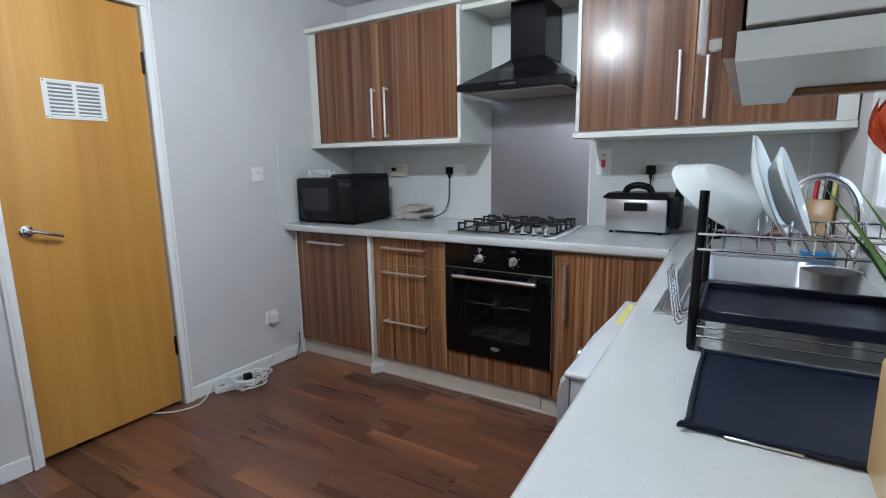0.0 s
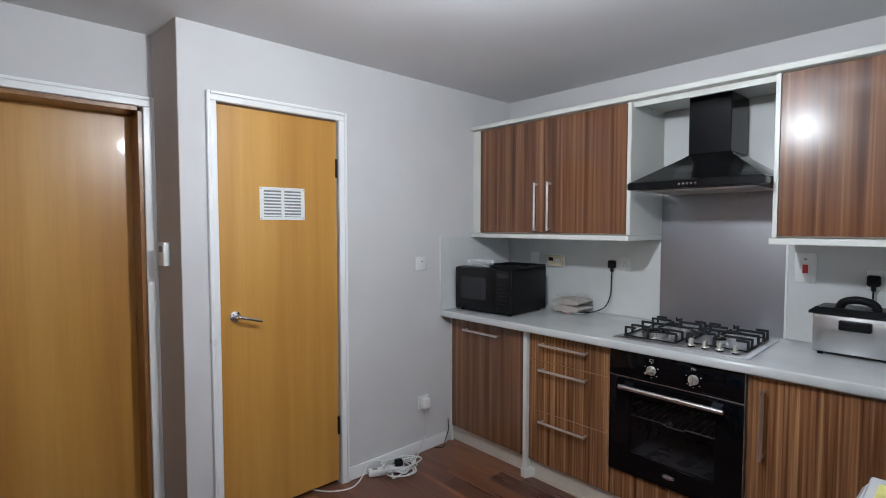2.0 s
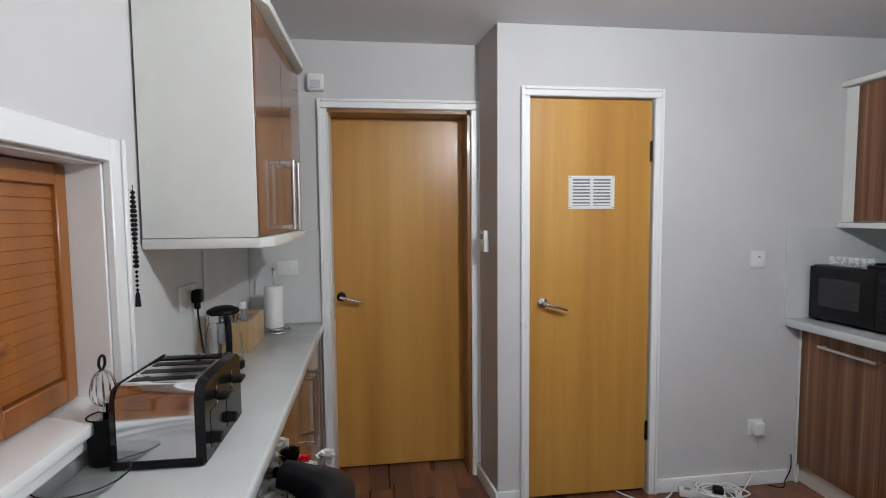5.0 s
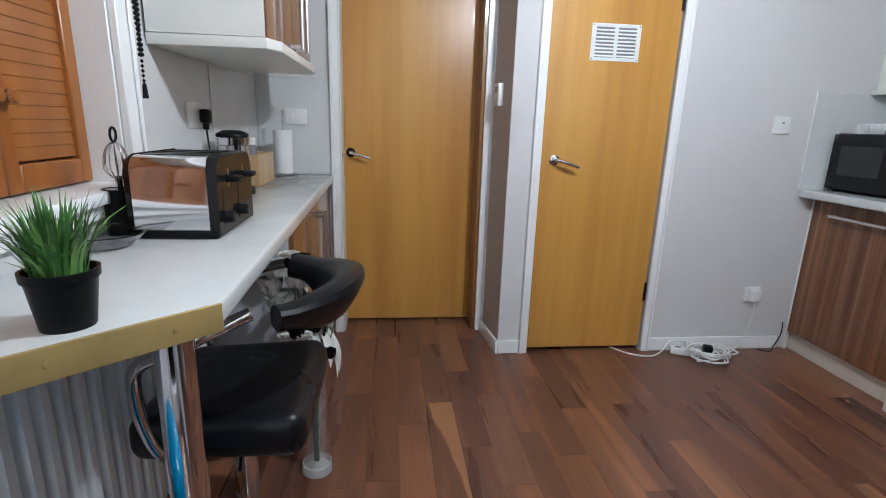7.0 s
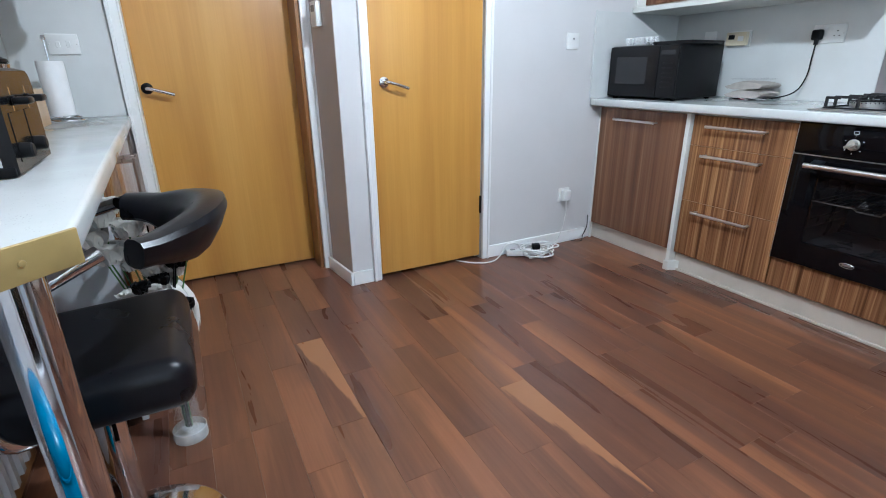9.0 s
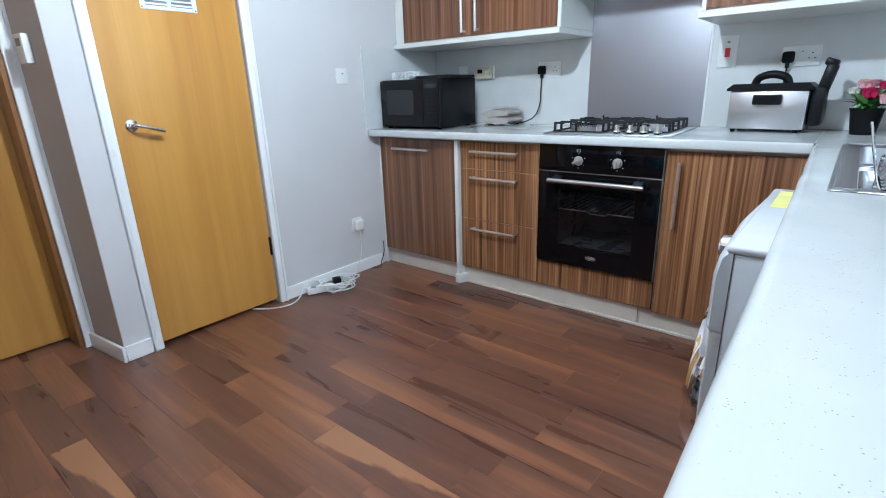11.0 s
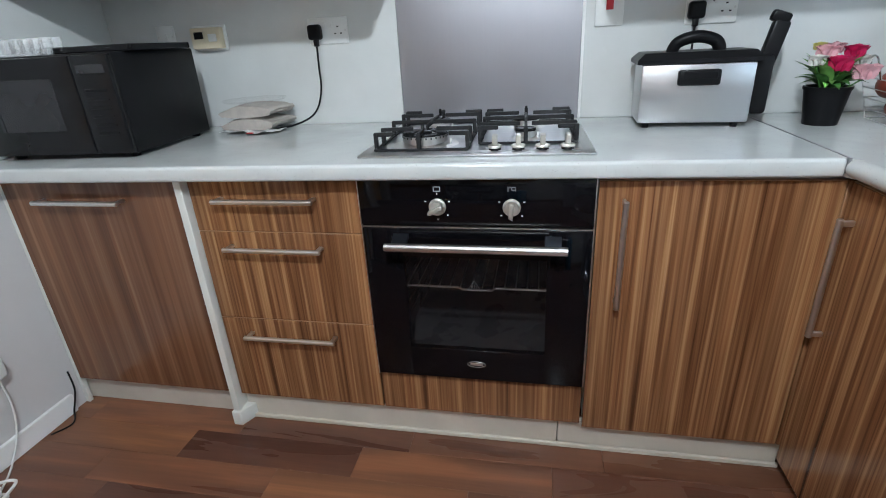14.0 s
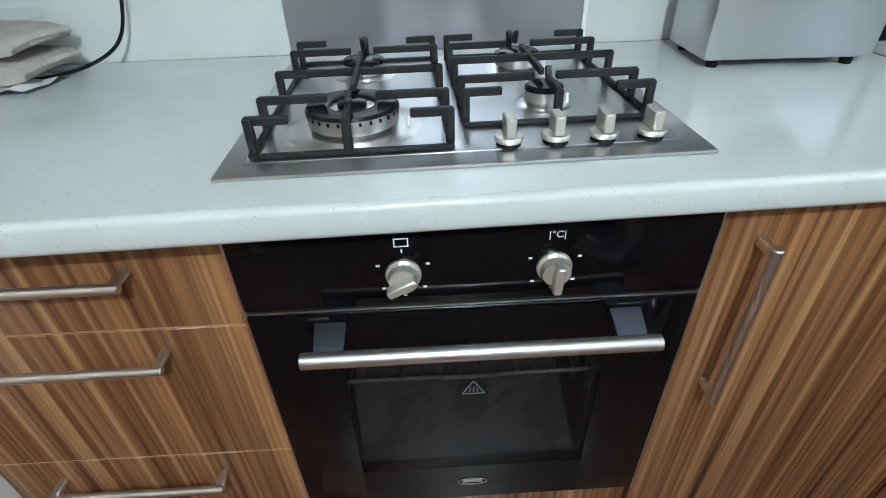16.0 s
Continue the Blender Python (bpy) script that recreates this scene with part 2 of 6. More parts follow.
M_ORANGE = vary("orange_petal", (0.75, 0.09, 0.02), 0.45, scale=30, amount=0.25)
M_FLOWERWHITE = vary("white_petal", (0.72, 0.70, 0.66), 0.6, scale=30, amount=0.12)
M_CLOTH = vary("beige_cloth", (0.44, 0.40, 0.36), 0.9, scale=30, amount=0.15, grain=0.4, fine=300)
M_PAPER = vary("paper_roll", (0.80, 0.80, 0.80), 0.85, scale=25, amount=0.04, grain=0.2, fine=200)
M_FRUIT = vary("red_fruit", (0.20, 0.040, 0.022), 0.35, scale=18, amount=0.4, grain=0.03)
M_YELLOW = vary("yellow_label", (0.70, 0.66, 0.22), 0.4, scale=25, amount=0.15)
M_STICKER = vary("red_sticker", (0.55, 0.02, 0.03), 0.35, scale=25, amount=0.1)
M_BLUE = vary("blue_plastic", (0.02, 0.22, 0.5), 0.35, scale=15)
M_GREY = vary("grey_plastic", (0.22, 0.22, 0.23), 0.4, scale=12, amount=0.1)
M_GLASS = clear("glass")
M_THIN, thin_b, _n, _l = material("thin_glass", (0.9, 0.92, 0.92), 0.04)
thin_b.inputs["Alpha"].default_value = 0.07
M_FOOT = M_THIN.copy()
M_FOOT.name = "thick_clear_glass"
M_FOOT.node_tree.nodes["Principled BSDF"].inputs["Alpha"].default_value = 0.35
M_SHOT = M_THIN.copy()
M_SHOT.name = "shot_glass_glass"
M_SHOT.node_tree.nodes["Principled BSDF"].inputs["Alpha"].default_value = 0.15
M_FILM = clear("thin_plastic", (0.9, 0.9, 0.9), 0.12, 1.2)
M_LAMP = glowing("lamp_glow", (0.91, 0.965, 1.0), 2500)
M_LEDS = vary("white_print", (0.72, 0.74, 0.76), 0.5, scale=60, amount=0.1, grain=0)

for m, level in ((M_BLACK, 0.12), (M_BLACKGLOSS, 0.18), (M_BLACKGLASS, 0.2), (M_NAVY, 0.25), (M_LEATHER, 0.25), (M_IRON, 0.2)):
    m.node_tree.nodes["Principled BSDF"].inputs["Specular IOR Level"].default_value = level


def sapwood_floor():
    """A floor strip whose pale sapwood tapers to a point along its length."""
    m = M_FLOOR.copy()
    m.name = "walnut_sapwood"
    n, l = m.node_tree.nodes, m.node_tree.links
    b = n["Principled BSDF"]
    old = b.inputs["Base Color"].links[0].from_socket
    mp = coords(n, l, (1, 1, 1))
    wob = noise_tex(n, l, coords(n, l, (2.5, 14, 1), 23.0), 2.5, 3)
    sep = n.new("ShaderNodeSeparateXYZ")
    l.new(mp.outputs[0], sep.inputs[0])
    steps = (("MULTIPLY", sep.outputs["X"], 1.50), ("MULTIPLY", sep.outputs["Y"], 8.5), ("SUBTRACT", 1, 0), ("MULTIPLY", wob.outputs["Fac"], 0.5), ("ADD", 2, 3))
    made = []
    for op, p, q in steps:
        k = n.new("ShaderNodeMath")
        k.operation = op
        for sock, v in zip(k.inputs, (p, q)):
            if isinstance(v, int):
                l.new(made[v].outputs[0], sock)
            elif isinstance(v, float):
                sock.default_value = v
            else:
                l.new(v, sock)
        made.append(k)
    f = ramp(n, l, made[-1].outputs[0], [(0.27, (0,) * 3), (0.36, (1,) * 3)])
    l.new(blend(n, l, old, (0.31, 0.142, 0.066), f.outputs[0]), b.inputs["Base Color"])
    return m


M_SAP = sapwood_floor()


# ---- mesh helpers ----
def box(x0, x1, y0, y1, z0, z1, b=0.0015, s=1):
    bm = bmesh.new()
    bmesh.ops.create_cube(bm, size=1)
    for v in bm.verts:
        v.co = Vector((x0 + (v.co.x + 0.5) * (x1 - x0), y0 + (v.co.y + 0.5) * (y1 - y0), z0 + (v.co.z + 0.5) * (z1 - z0)))
    if b:
        b = min(b, 0.45 * min(abs(x1 - x0), abs(y1 - y0), abs(z1 - z0)))
        bmesh.ops.bevel(bm, geom=bm.edges[:], offset=b, segments=s, affect="EDGES", profile=0.5)
    return bm


def join(*parts):
    out, tmp = bmesh.new(), bpy.data.meshes.new("tmp")
    for p in parts:
        p.to_mesh(tmp)
        out.from_mesh(tmp)
        p.free()
    bpy.data.meshes.remove(tmp)
    return out


def moved(bm, m):
    bmesh.ops.transform(bm, matrix=m, verts=bm.verts)
    return bm


def lathe(profile, n=28, at=(0, 0, 0)):
    """A turned shape from (radius, height) pairs."""
    bm = bmesh.new()
    rings = []
    for r, z in profile:
        if r < 1e-5:
            rings.append([bm.verts.new((at[0], at[1], at[2] + z))])
        else:
            rings.append([bm.verts.new((at[0] + r * math.cos(a), at[1] + r * math.sin(a), at[2] + z)) for a in (2 * math.pi * k / n for k in range(n))])
    for p, q in zip(rings, rings[1:]):
        for k in range(n):
            j = (k + 1) % n
            if len(p) == 1 and len(q) > 1:
                bm.faces.new((p[0], q[k], q[j]))
            elif len(q) == 1 and len(p) > 1:
                bm.faces.new((p[k], p[j], q[0]))
            elif len(p) > 1:
                bm.faces.new((p[k], p[j], q[j], q[k]))
    bmesh.ops.recalc_face_normals(bm, faces=bm.faces)
    return bm


def tube(points, r, n=8, closed=False, flat=1.0):
    """A bent rod along points; r a radius or one for each point."""
    pts = [Vector(p) for p in points]
    rad = r if isinstance(r, (list, tuple)) else [r] * len(pts)
    bm = bmesh.new()
    rings, side = [], None
    for i, p in enumerate(pts):
        a = pts[i - 1] if i or closed else p
        b = pts[(i + 1) % len(pts)] if i < len(pts) - 1 or closed else p
        d = (b - a).normalized()
        if side is None:
            side = d.orthogonal().normalized()
        side = (side - d * side.dot(d)).normalized()
        up = d.cross(side)
        rings.append([bm.verts.new(p + (side * math.cos(t) + up * math.sin(t) * flat) * rad[i]) for t in (2 * math.pi * k / n for k in range(n))])
    pairs = list(zip(rings, rings[1:])) + ([(rings[-1], rings[0])] if closed else [])
    for p, q in pairs:
        for k in range(n):
            j = (k + 1) % n
            bm.faces.new((p[k], p[j], q[j], q[k]))
    if not closed:
        bm.faces.new(rings[0][::-1])
        bm.faces.new(rings[-1])
    bmesh.ops.recalc_face_normals(bm, faces=bm.faces)
    return bm


def curve_points(pts, steps=6, closed=False):
    """A smooth line through points."""
    p = [Vector(q) for q in pts]
    out = []
    last = len(p) if closed else len(p) - 1
    for i in range(last):
        if closed:
            a, b, c, d = (p[(i + k) % len(p)] for k in (-1, 0, 1, 2))
        else:
            a, b, c, d = p[max(i - 1, 0)], p[i], p[i + 1], p[min(i + 2, len(p) - 1)]
        for s in range(steps):
            t = s / steps
            out.append(0.5 * (2 * b + (c - a) * t + (2 * a - 5 * b + 4 * c - d) * t * t + (3 * b - a - 3 * c + d) * t ** 3))
    if not closed:
        out.append(p[-1])
    return out


def prism(pts, z0, z1, b=0.0):
    bm = bmesh.new()
    f = bm.faces.new([bm.verts.new((x, y, z0)) for x, y in pts])
    top = bmesh.ops.extrude_face_region(bm, geom=[f])
    bmesh.ops.translate(bm, vec=(0, 0, z1 - z0), verts=[v for v in top["geom"] if isinstance(v, bmesh.types.BMVert)])
    bmesh.ops.recalc_face_normals(bm, faces=bm.faces)
    if b:
        bmesh.ops.bevel(bm, geom=bm.edges[:], offset=b, segments=3, affect="EDGES", profile=0.5)
    return bm


def to_mesh(bm, mat):
    me = bpy.data.meshes.new("m")
    bm.to_mesh(me)
    bm.free()
    me.materials.append(mat)
    me.shade_smooth()
    me.set_sharp_from_angle(angle=radians(38))
    return me


def part(name, bm, mat, parent, label=""):
    ob = new(name, to_mesh(bm, mat))
    ob.parent = parent
    return tagged(ob, label)


def thing(name, at, label, category, rz=0, group="", kind=""):
    ob = new(name)
    ob.empty_display_size = 0.05
    ob.matrix_world = pose(*at, 0, 0, rz)
    return tagged(ob, label, category, group, kind)


def piece(name, bm, mat, label, category="", kind="structure"):
    return tagged(new(name, to_mesh(bm, mat)), label, category, "", kind)


def bar_handle(parent, a, b, out, label="satin metal bar handle"):
    """A thick bar pull between a and b on two flat end brackets, standing off along out."""
    a, b, out = Vector(a), Vector(b), Vector(out) * 1.3
    d = (b - a).normalized()
    side = d.cross(out).normalized()
    legs = []
    for q in (a + d * 0.010, b - d * 0.010):
        leg = box(-0.0070, 0.0070, -0.0042, 0.0042, 0, out.length, 0.0018)
        turn = Matrix((d, side, out.normalized())).transposed().to_4x4()
        legs.append(moved(leg, Matrix.Translation(q) @ turn))
    return part("handle", join(tube([a + out, a + out + d * 0.0015, b + out - d * 0.0015, b + out], [0.0055, 0.0072, 0.0072, 0.0055], 12), *legs), M_SATIN, parent, label)


# ---- structure ----
floor = piece("floor", box(-3.2, XE + 0.12, YS - 0.2, YN + 0.12, -0.08, -0.012, 0), M_GAP, "dark walnut laminate strip floor")
piece("ceiling", box(-3.2, XE + 0.12, YS - 0.2, YN + 0.12, ZC, ZC + 0.1, 0), M_CEIL, "white painted plaster ceiling")
piece("wall_north", box(-2.95, XE + 0.12, YN, YN + 0.12, 0, ZC, 0), M_WALL, "pale grey painted kitchen wall")
BY0, BY1, BZ = 0.872, 1.517, 2.05
piece("wall_west", join(box(XR, XW, 0.835 - 0.12, BY0, 0, ZC, 0), box(XW - 0.1, XW, BY1, YN, 0, ZC, 0), box(XW - 0.1, XW, BY0, BY1, BZ, ZC, 0)), M_WALL, "pale grey painted wall with a door opening")
piece("wall_pier", prism([(XW - 0.001, 0.835 - 0.12), (XR - 0.1, 0.835 - 0.12), (XR - 0.1, 0.675), (XW - 0.001, 0.712)], 0, ZC), M_TAUPE, "taupe return wall beside the recessed door")
AY0, AY1, AZ = -0.125, 0.640, 2.042
piece("wall_recess", join(box(XR - 0.26, XR, YS, AY0, 0, ZC, 0), box(XR - 0.26, XR, AY1, 0.70, 0, ZC, 0), box(XR - 0.26, XR, AY0, AY1, AZ, ZC, 0)), M_WALL, "pale grey painted wall around the recessed door")
SX0, SX1, SZ0, SZ1 = -1.32, -0.12, 1.0, 1.62
piece("wall_south", join(box(-2.95, SX0, YS - 0.2, YS, 0, ZC, 0), box(SX1, XE + 0.12, YS - 0.2, YS, 0, ZC, 0), box(SX0, SX1, YS - 0.2, YS, 0, SZ0, 0), box(SX0, SX1, YS - 0.2, YS, SZ1, ZC, 0)), M_WALL, "pale grey painted wall with a shuttered window")
EY0, EY1, EZ0, EZ1 = 1.31, 2.38, 1.06, 2.0
GY0, GY1, GZ = -0.44, 0.29, 2.05
piece("wall_east", join(box(XE, XE + 0.12, YS, GY0, 0, ZC, 0), box(XE, XE + 0.12, GY0, GY1, GZ, ZC, 0), box(XE, XE + 0.12, GY1, EY0, 0, ZC, 0), box(XE, XE + 0.12, EY1, YN, 0, ZC, 0), box(XE, XE + 0.12, EY0, EY1, 0, EZ0, 0), box(XE, XE + 0.12, EY0, EY1, EZ1, ZC, 0)), M_WALL, "pale grey painted wall with the sink window")
piece("closet_back", box(XW - 0.5, XW - 0.46, 0.75, YN, 0, ZC, 0), M_WALL, "plain wall inside the closet")
piece("passage_back", box(-3.2, -3.15, YS, 0.75, 0, ZC, 0), M_WALL, "plain wall behind the recessed door")


def casing(name, x, y0, y1, z1, w, label):
    """A white door surround facing east, open at y0 to y1."""
    ob = thing(name, (x, y0, 0), label, "door frame", kind="structure")
    d, W = 0.016, y1 - y0
    part("jamb", join(box(-0.01, d, -w, 0, 0, z1, 0.003), box(d, d + 0.008, -w, -w + 0.016, 0, z1 + w, 0.003)), M_TRIM, ob)
    part("jamb", join(box(-0.01, d, W, W + w, 0, z1, 0.003), box(d, d + 0.008, W + w - 0.016, W + w, 0, z1 + w, 0.003)), M_TRIM, ob)
    part("head", join(box(-0.01, d, -w, W + w, z1 + 0.001, z1 + w, 0.003), box(d, d + 0.008, -w + 0.017, W + w - 0.017, z1 + w - 0.016, z1 + w, 0.003)), M_TRIM, ob)
    return ob


def lever(parent, y, z, x, back, label):
    """A round rose with a bent lever that points along y."""
    rose = moved(lathe([(0.0, 0.0), (0.026, 0.0), (0.026, 0.006), (0.021, 0.010), (0.012, 0.012), (0.0, 0.012)], 24), pose(x, y, z, 0, 90, 0))
    part("rose", rose, back, parent)
    pts = curve_points([(x + 0.01, y, z), (x + 0.038, y, z), (x + 0.050, y + 0.014, z - 0.001), (x + 0.052, y + 0.06, z - 0.014), (x + 0.049, y + 0.112, z - 0.030)], 5)
    part("door_handle", tube(pts, 0.0085, 10), M_CHROME, parent, label)


casing("frame_closet", XW, BY0, BY1, BZ, 0.045, "white gloss door surround")
door = thing("door_1", (XW, BY0, 0), "yellow beech veneer closet door with a louvred vent", "door", kind="structure")
part("leaf", box(-0.05, -0.012, 0.004, BY1 - BY0 - 0.004, 0.022, BZ - 0.006, 0.002), M_DOOR, door)
part("stop", join(box(-0.09, -0.055, -0.001, 0.012, 0, BZ), box(-0.09, -0.055, BY1 - BY0 - 0.012, BY1 - BY0 + 0.001, 0, BZ), box(-0.09, -0.055, 0, BY1 - BY0, BZ - 0.012, BZ + 0.001)), M_TRIM, door)
lever(door, 0.074, 1.032, -0.012, M_CHROME, "bent chrome lever handle")
for z in (1.79, 0.34):
    part("hinge", join(box(-0.013, -0.004, BY1 - BY0 - 0.012, BY1 - BY0 - 0.001, z - 0.05, z + 0.05), tube([(-0.006, BY1 - BY0 - 0.006, z - 0.052), (-0.006, BY1 - BY0 - 0.006, z + 0.052)], 0.005)), M_BLACK, door, "dark steel hinge")
vent = thing("door_vent", (XW - 0.012, 1.077, 1.502), "white metal louvre vent screwed to the closet door", "vent")
VW, VH = 0.242, 0.166
part("plate", join(box(0, 0.003, 0, 0.022, 0, VH), box(0, 0.003, VW - 0.022, VW, 0, VH), box(0, 0.003, VW / 2 - 0.009, VW / 2 + 0.009, 0.014, VH - 0.014), box(0, 0.003, 0.022, VW - 0.022, 0, 0.016), box(0, 0.003, 0.022, VW - 0.022, VH - 0.016, VH)), M_WHITE, vent)
part("backing", box(-0.0005, 0.0008, 0.02, VW - 0.02, 0.014, VH - 0.014, 0), M_GREY, vent)
for y in (0.022, VW / 2 + 0.009):
    for k in range(8):
        z = 0.019 + k * 0.0163
        part("slat", moved(box(-0.0008, 0.0008, y, y + VW / 2 - 0.031, 0, 0.014, 0.0004), pose(0.005, 0, z, 0, -32, 0)), M_WHITE, vent)
for y, z in ((0.008, 0.008), (VW - 0.008, 0.008), (0.008, VH - 0.008), (VW - 0.008, VH - 0.008)):
    part("screw", moved(lathe([(0, 0.002), (0.003, 0.0015), (0.0035, 0)], 10), pose(0.003, y, z, 0, 90, 0)), M_GREY, vent)

casing("frame_passage", XR, AY0, AY1, AZ, 0.048, "white gloss surround of the recessed door")
door = thing("door_2", (XR, AY0, 0), "yellow beech veneer door set deep in its frame", "door", kind="structure")
AW = AY1 - AY0
part("leaf", box(-0.200, -0.160, 0.004, AW - 0.004, 0.012, AZ - 0.004, 0.002), M_DOOR, door)
# same wood as the leaf, shade inside the frame put into its colour
part("lining", join(box(-0.158, -0.002, AW - 0.02, AW, 0, AZ - 0.02), box(-0.158, -0.002, 0, AW - 0.02, AZ - 0.02, AZ)), M_DOORDARK, door, "beech door lining with its shade put into the colour")
part("lining", box(-0.158, -0.002, 0, 0.006, 0, AZ - 0.02), M_TRIM, door)
lever(door, 0.041, 1.018, -0.160, M_BLACK, "chrome lever on a dark rose")

# skirtings
SK = 0.075
piece("baseboard_west", join(box(XW, XW + 0.014, BY1 + 0.046, 2.33, 0, SK, 0.003), box(XW, XW + 0.014, 0.713, BY0 - 0.046, 0, SK, 0.003)), M_TRIM, "white painted skirting board")
piece("baseboard_pier", prism([(XW + 0.014, 0.712), (XR + 0.018, 0.676), (XR + 0.018, 0.662), (XW + 0.014, 0.698)], 0, SK, 0.002), M_TRIM, "white painted skirting on the return wall")

# splash panels
piece("splash_panel_west", join(box(XW, XW + 0.006, 2.286, YN, ZT, 1.396, 0.001), box(XW + 0.001, XW + 0.010, 2.277, 2.286, ZT, 1.402, 0.001)), M_PANEL, "pale gloss splash panel with a white trim")
piece("splash_panel_north", join(box(XW + 0.007, -1.172, YN - 0.006, YN, ZT, 1.44, 0.001), box(-0.548, XE - 0.007, YN - 0.006, YN, ZT, 1.44, 0.001)), M_PANEL, "pale gloss splash panel behind the worktop")
piece("splash_trim", join(box(-0.552, -0.542, YN - 0.010, YN - 0.0065, ZT, 1.44, 0.001), box(0.462, 0.470, YN - 0.010, YN - 0.0065, ZT, 1.40, 0.001)), M_TRIM, "thin white splash panel trim")
piece("splash_panel_south", join(box(XR + 0.007, SX0 - 0.066, YS, YS + 0.006, ZT, 1.40, 0.001), box(-1.98, -1.972, YS + 0.0065, YS + 0.010, ZT, 1.40, 0.001)), M_PANEL, "pale grey gloss splash panel over the breakfast bar")
piece("splash_panel_recess", join(box(XR, XR + 0.006, YS + 0.007, AY0 - 0.05, ZT, 1.395, 0.001), box(XR, XR + 0.009, YS + 0.007, AY0 - 0.05, 1.395, 1.403, 0.001)), M_PANEL, "pale grey gloss splash panel beside the door")
piece("splash_panel_east", box(XE - 0.006, XE, 0.36, YN - 0.007, ZT, 1.05, 0.001), M_PANEL, "pale gloss panel behind the sink")

# east window
win = thing("window_1", (XE, EY0, EZ0), "white framed window over the sink, bright daylight outside", "window", kind="structure")
EW, EH = EY1 - EY0, EZ1 - EZ0
part("window_frame", join(box(0.03, 0.09, 0, 0.06, 0, EH, 0.004), box(0.03, 0.09, EW - 0.06, EW, 0, EH, 0.004), box(0.03, 0.09, 0.06, EW - 0.06, 0, 0.06, 0.004), box(0.03, 0.09, 0.06, EW - 0.06, EH - 0.06, EH, 0.004), box(0.03, 0.09, EW / 2 - 0.03, EW / 2 + 0.03, 0.06, EH - 0.06, 0.004)), M_TRIM, win)
for y in (0.06, EW / 2 + 0.03):
    pane = part("pane", box(0.055, 0.06, y, y + EW / 2 - 0.09, 0.06, EH - 0.06, 0), M_GLASS, win)
    pane.visible_shadow = False
part("window_sill", box(-0.06, 0.028, -0.02, EW + 0.02, -0.03, -0.001, 0.006, 2), M_TRIM, win)

# glazed back door
gd = thing("door_3", (XE, GY0, 0), "white glazed back door letting in daylight", "door", kind="structure")
GW = GY1 - GY0
part("frame", join(box(0.03, 0.09, 0, 0.055, 0, GZ, 0.004), box(0.03, 0.09, GW - 0.055, GW, 0, GZ, 0.004), box(0.03, 0.09, 0.055, GW - 0.055, 0, 0.14, 0.004), box(0.03, 0.09, 0.055, GW - 0.055, GZ - 0.06, GZ, 0.004)), M_TRIM, gd)
pane = part("pane", box(0.056, 0.062, 0.055, GW - 0.055, 0.14, GZ - 0.06, 0), M_GLASS, gd)
pane.visible_shadow = False

# south window with shutters
win = thing("window_2", (SX0, YS, SZ0), "white cased window closed by orange pine louvre shutters", "window", kind="structure")
SW, SH = SX1 - SX0, SZ1 - SZ0
part("window_frame", join(box(-0.062, 0, 0, 0.02, -0.02, SH + 0.06, 0.003), box(-0.066, -0.05, 0.02, 0.028, -0.02, SH + 0.064, 0.003), box(0, SW, 0, 0.02, SH, SH + 0.06, 0.003), box(SW, SW + 0.062, 0, 0.02, -0.02, SH + 0.06, 0.003)), M_TRIM, win, "white moulded window casing")
part("reveal", join(box(0, 0.008, -0.13, 0, 0, SH), box(SW - 0.008, SW, -0.13, 0, 0, SH), box(0.008, SW - 0.008, -0.13, 0, SH - 0.008, SH)), M_TRIM, win)
part("window_sill", join(box(-0.05, SW + 0.05, -0.13, 0.045, -0.012, 0.018, 0.006, 2), box(-0.04, SW + 0.04, 0, 0.022, -0.05, -0.012, 0.003)), M_TRIM, win, "white window board")
part("outer_pane", box(0, SW, -0.16, -0.155, 0, SH, 0), M_TRIM, win)
n_leaf = 4
lw = (SW - 0.02) / n_leaf
for k in range(n_leaf):
    x = 0.01 + k * lw
    y0, y1, z0, z1 = -0.105, -0.08, 0.022, SH - 0.012
    leaf = part("shutter", join(box(x + 0.001, x + 0.042, y0, y1, z0, z1, 0.003), box(x + lw - 0.042, x + lw - 0.001, y0, y1, z0, z1, 0.003), box(x + 0.042, x + lw - 0.042, y0, y1, z0, z0 + 0.06, 0.003), box(x + 0.042, x + lw - 0.042, y0, y1, z1 - 0.05, z1, 0.003)), M_PINE, win, "orange pine shutter frame")
    for j in range(16):
        z = z0 + 0.064 + j * (z1 - z0 - 0.118) / 16
        part("slat", moved(box(x + 0.04, x + lw - 0.04, -0.003, 0.003, 0, 0.038, 0.002), pose(0, -0.094, z, 5)), M_PINE, leaf)
    kx = x + (lw - 0.02 if k % 2 == 0 else 0.02)
    part("knob", moved(lathe([(0.006, 0), (0.006, 0.012), (0.014, 0.018), (0.016, 0.025), (0.011, 0.033), (0, 0.035)], 16), pose(kx, y1, 0.22, -90)), M_PINE, leaf)


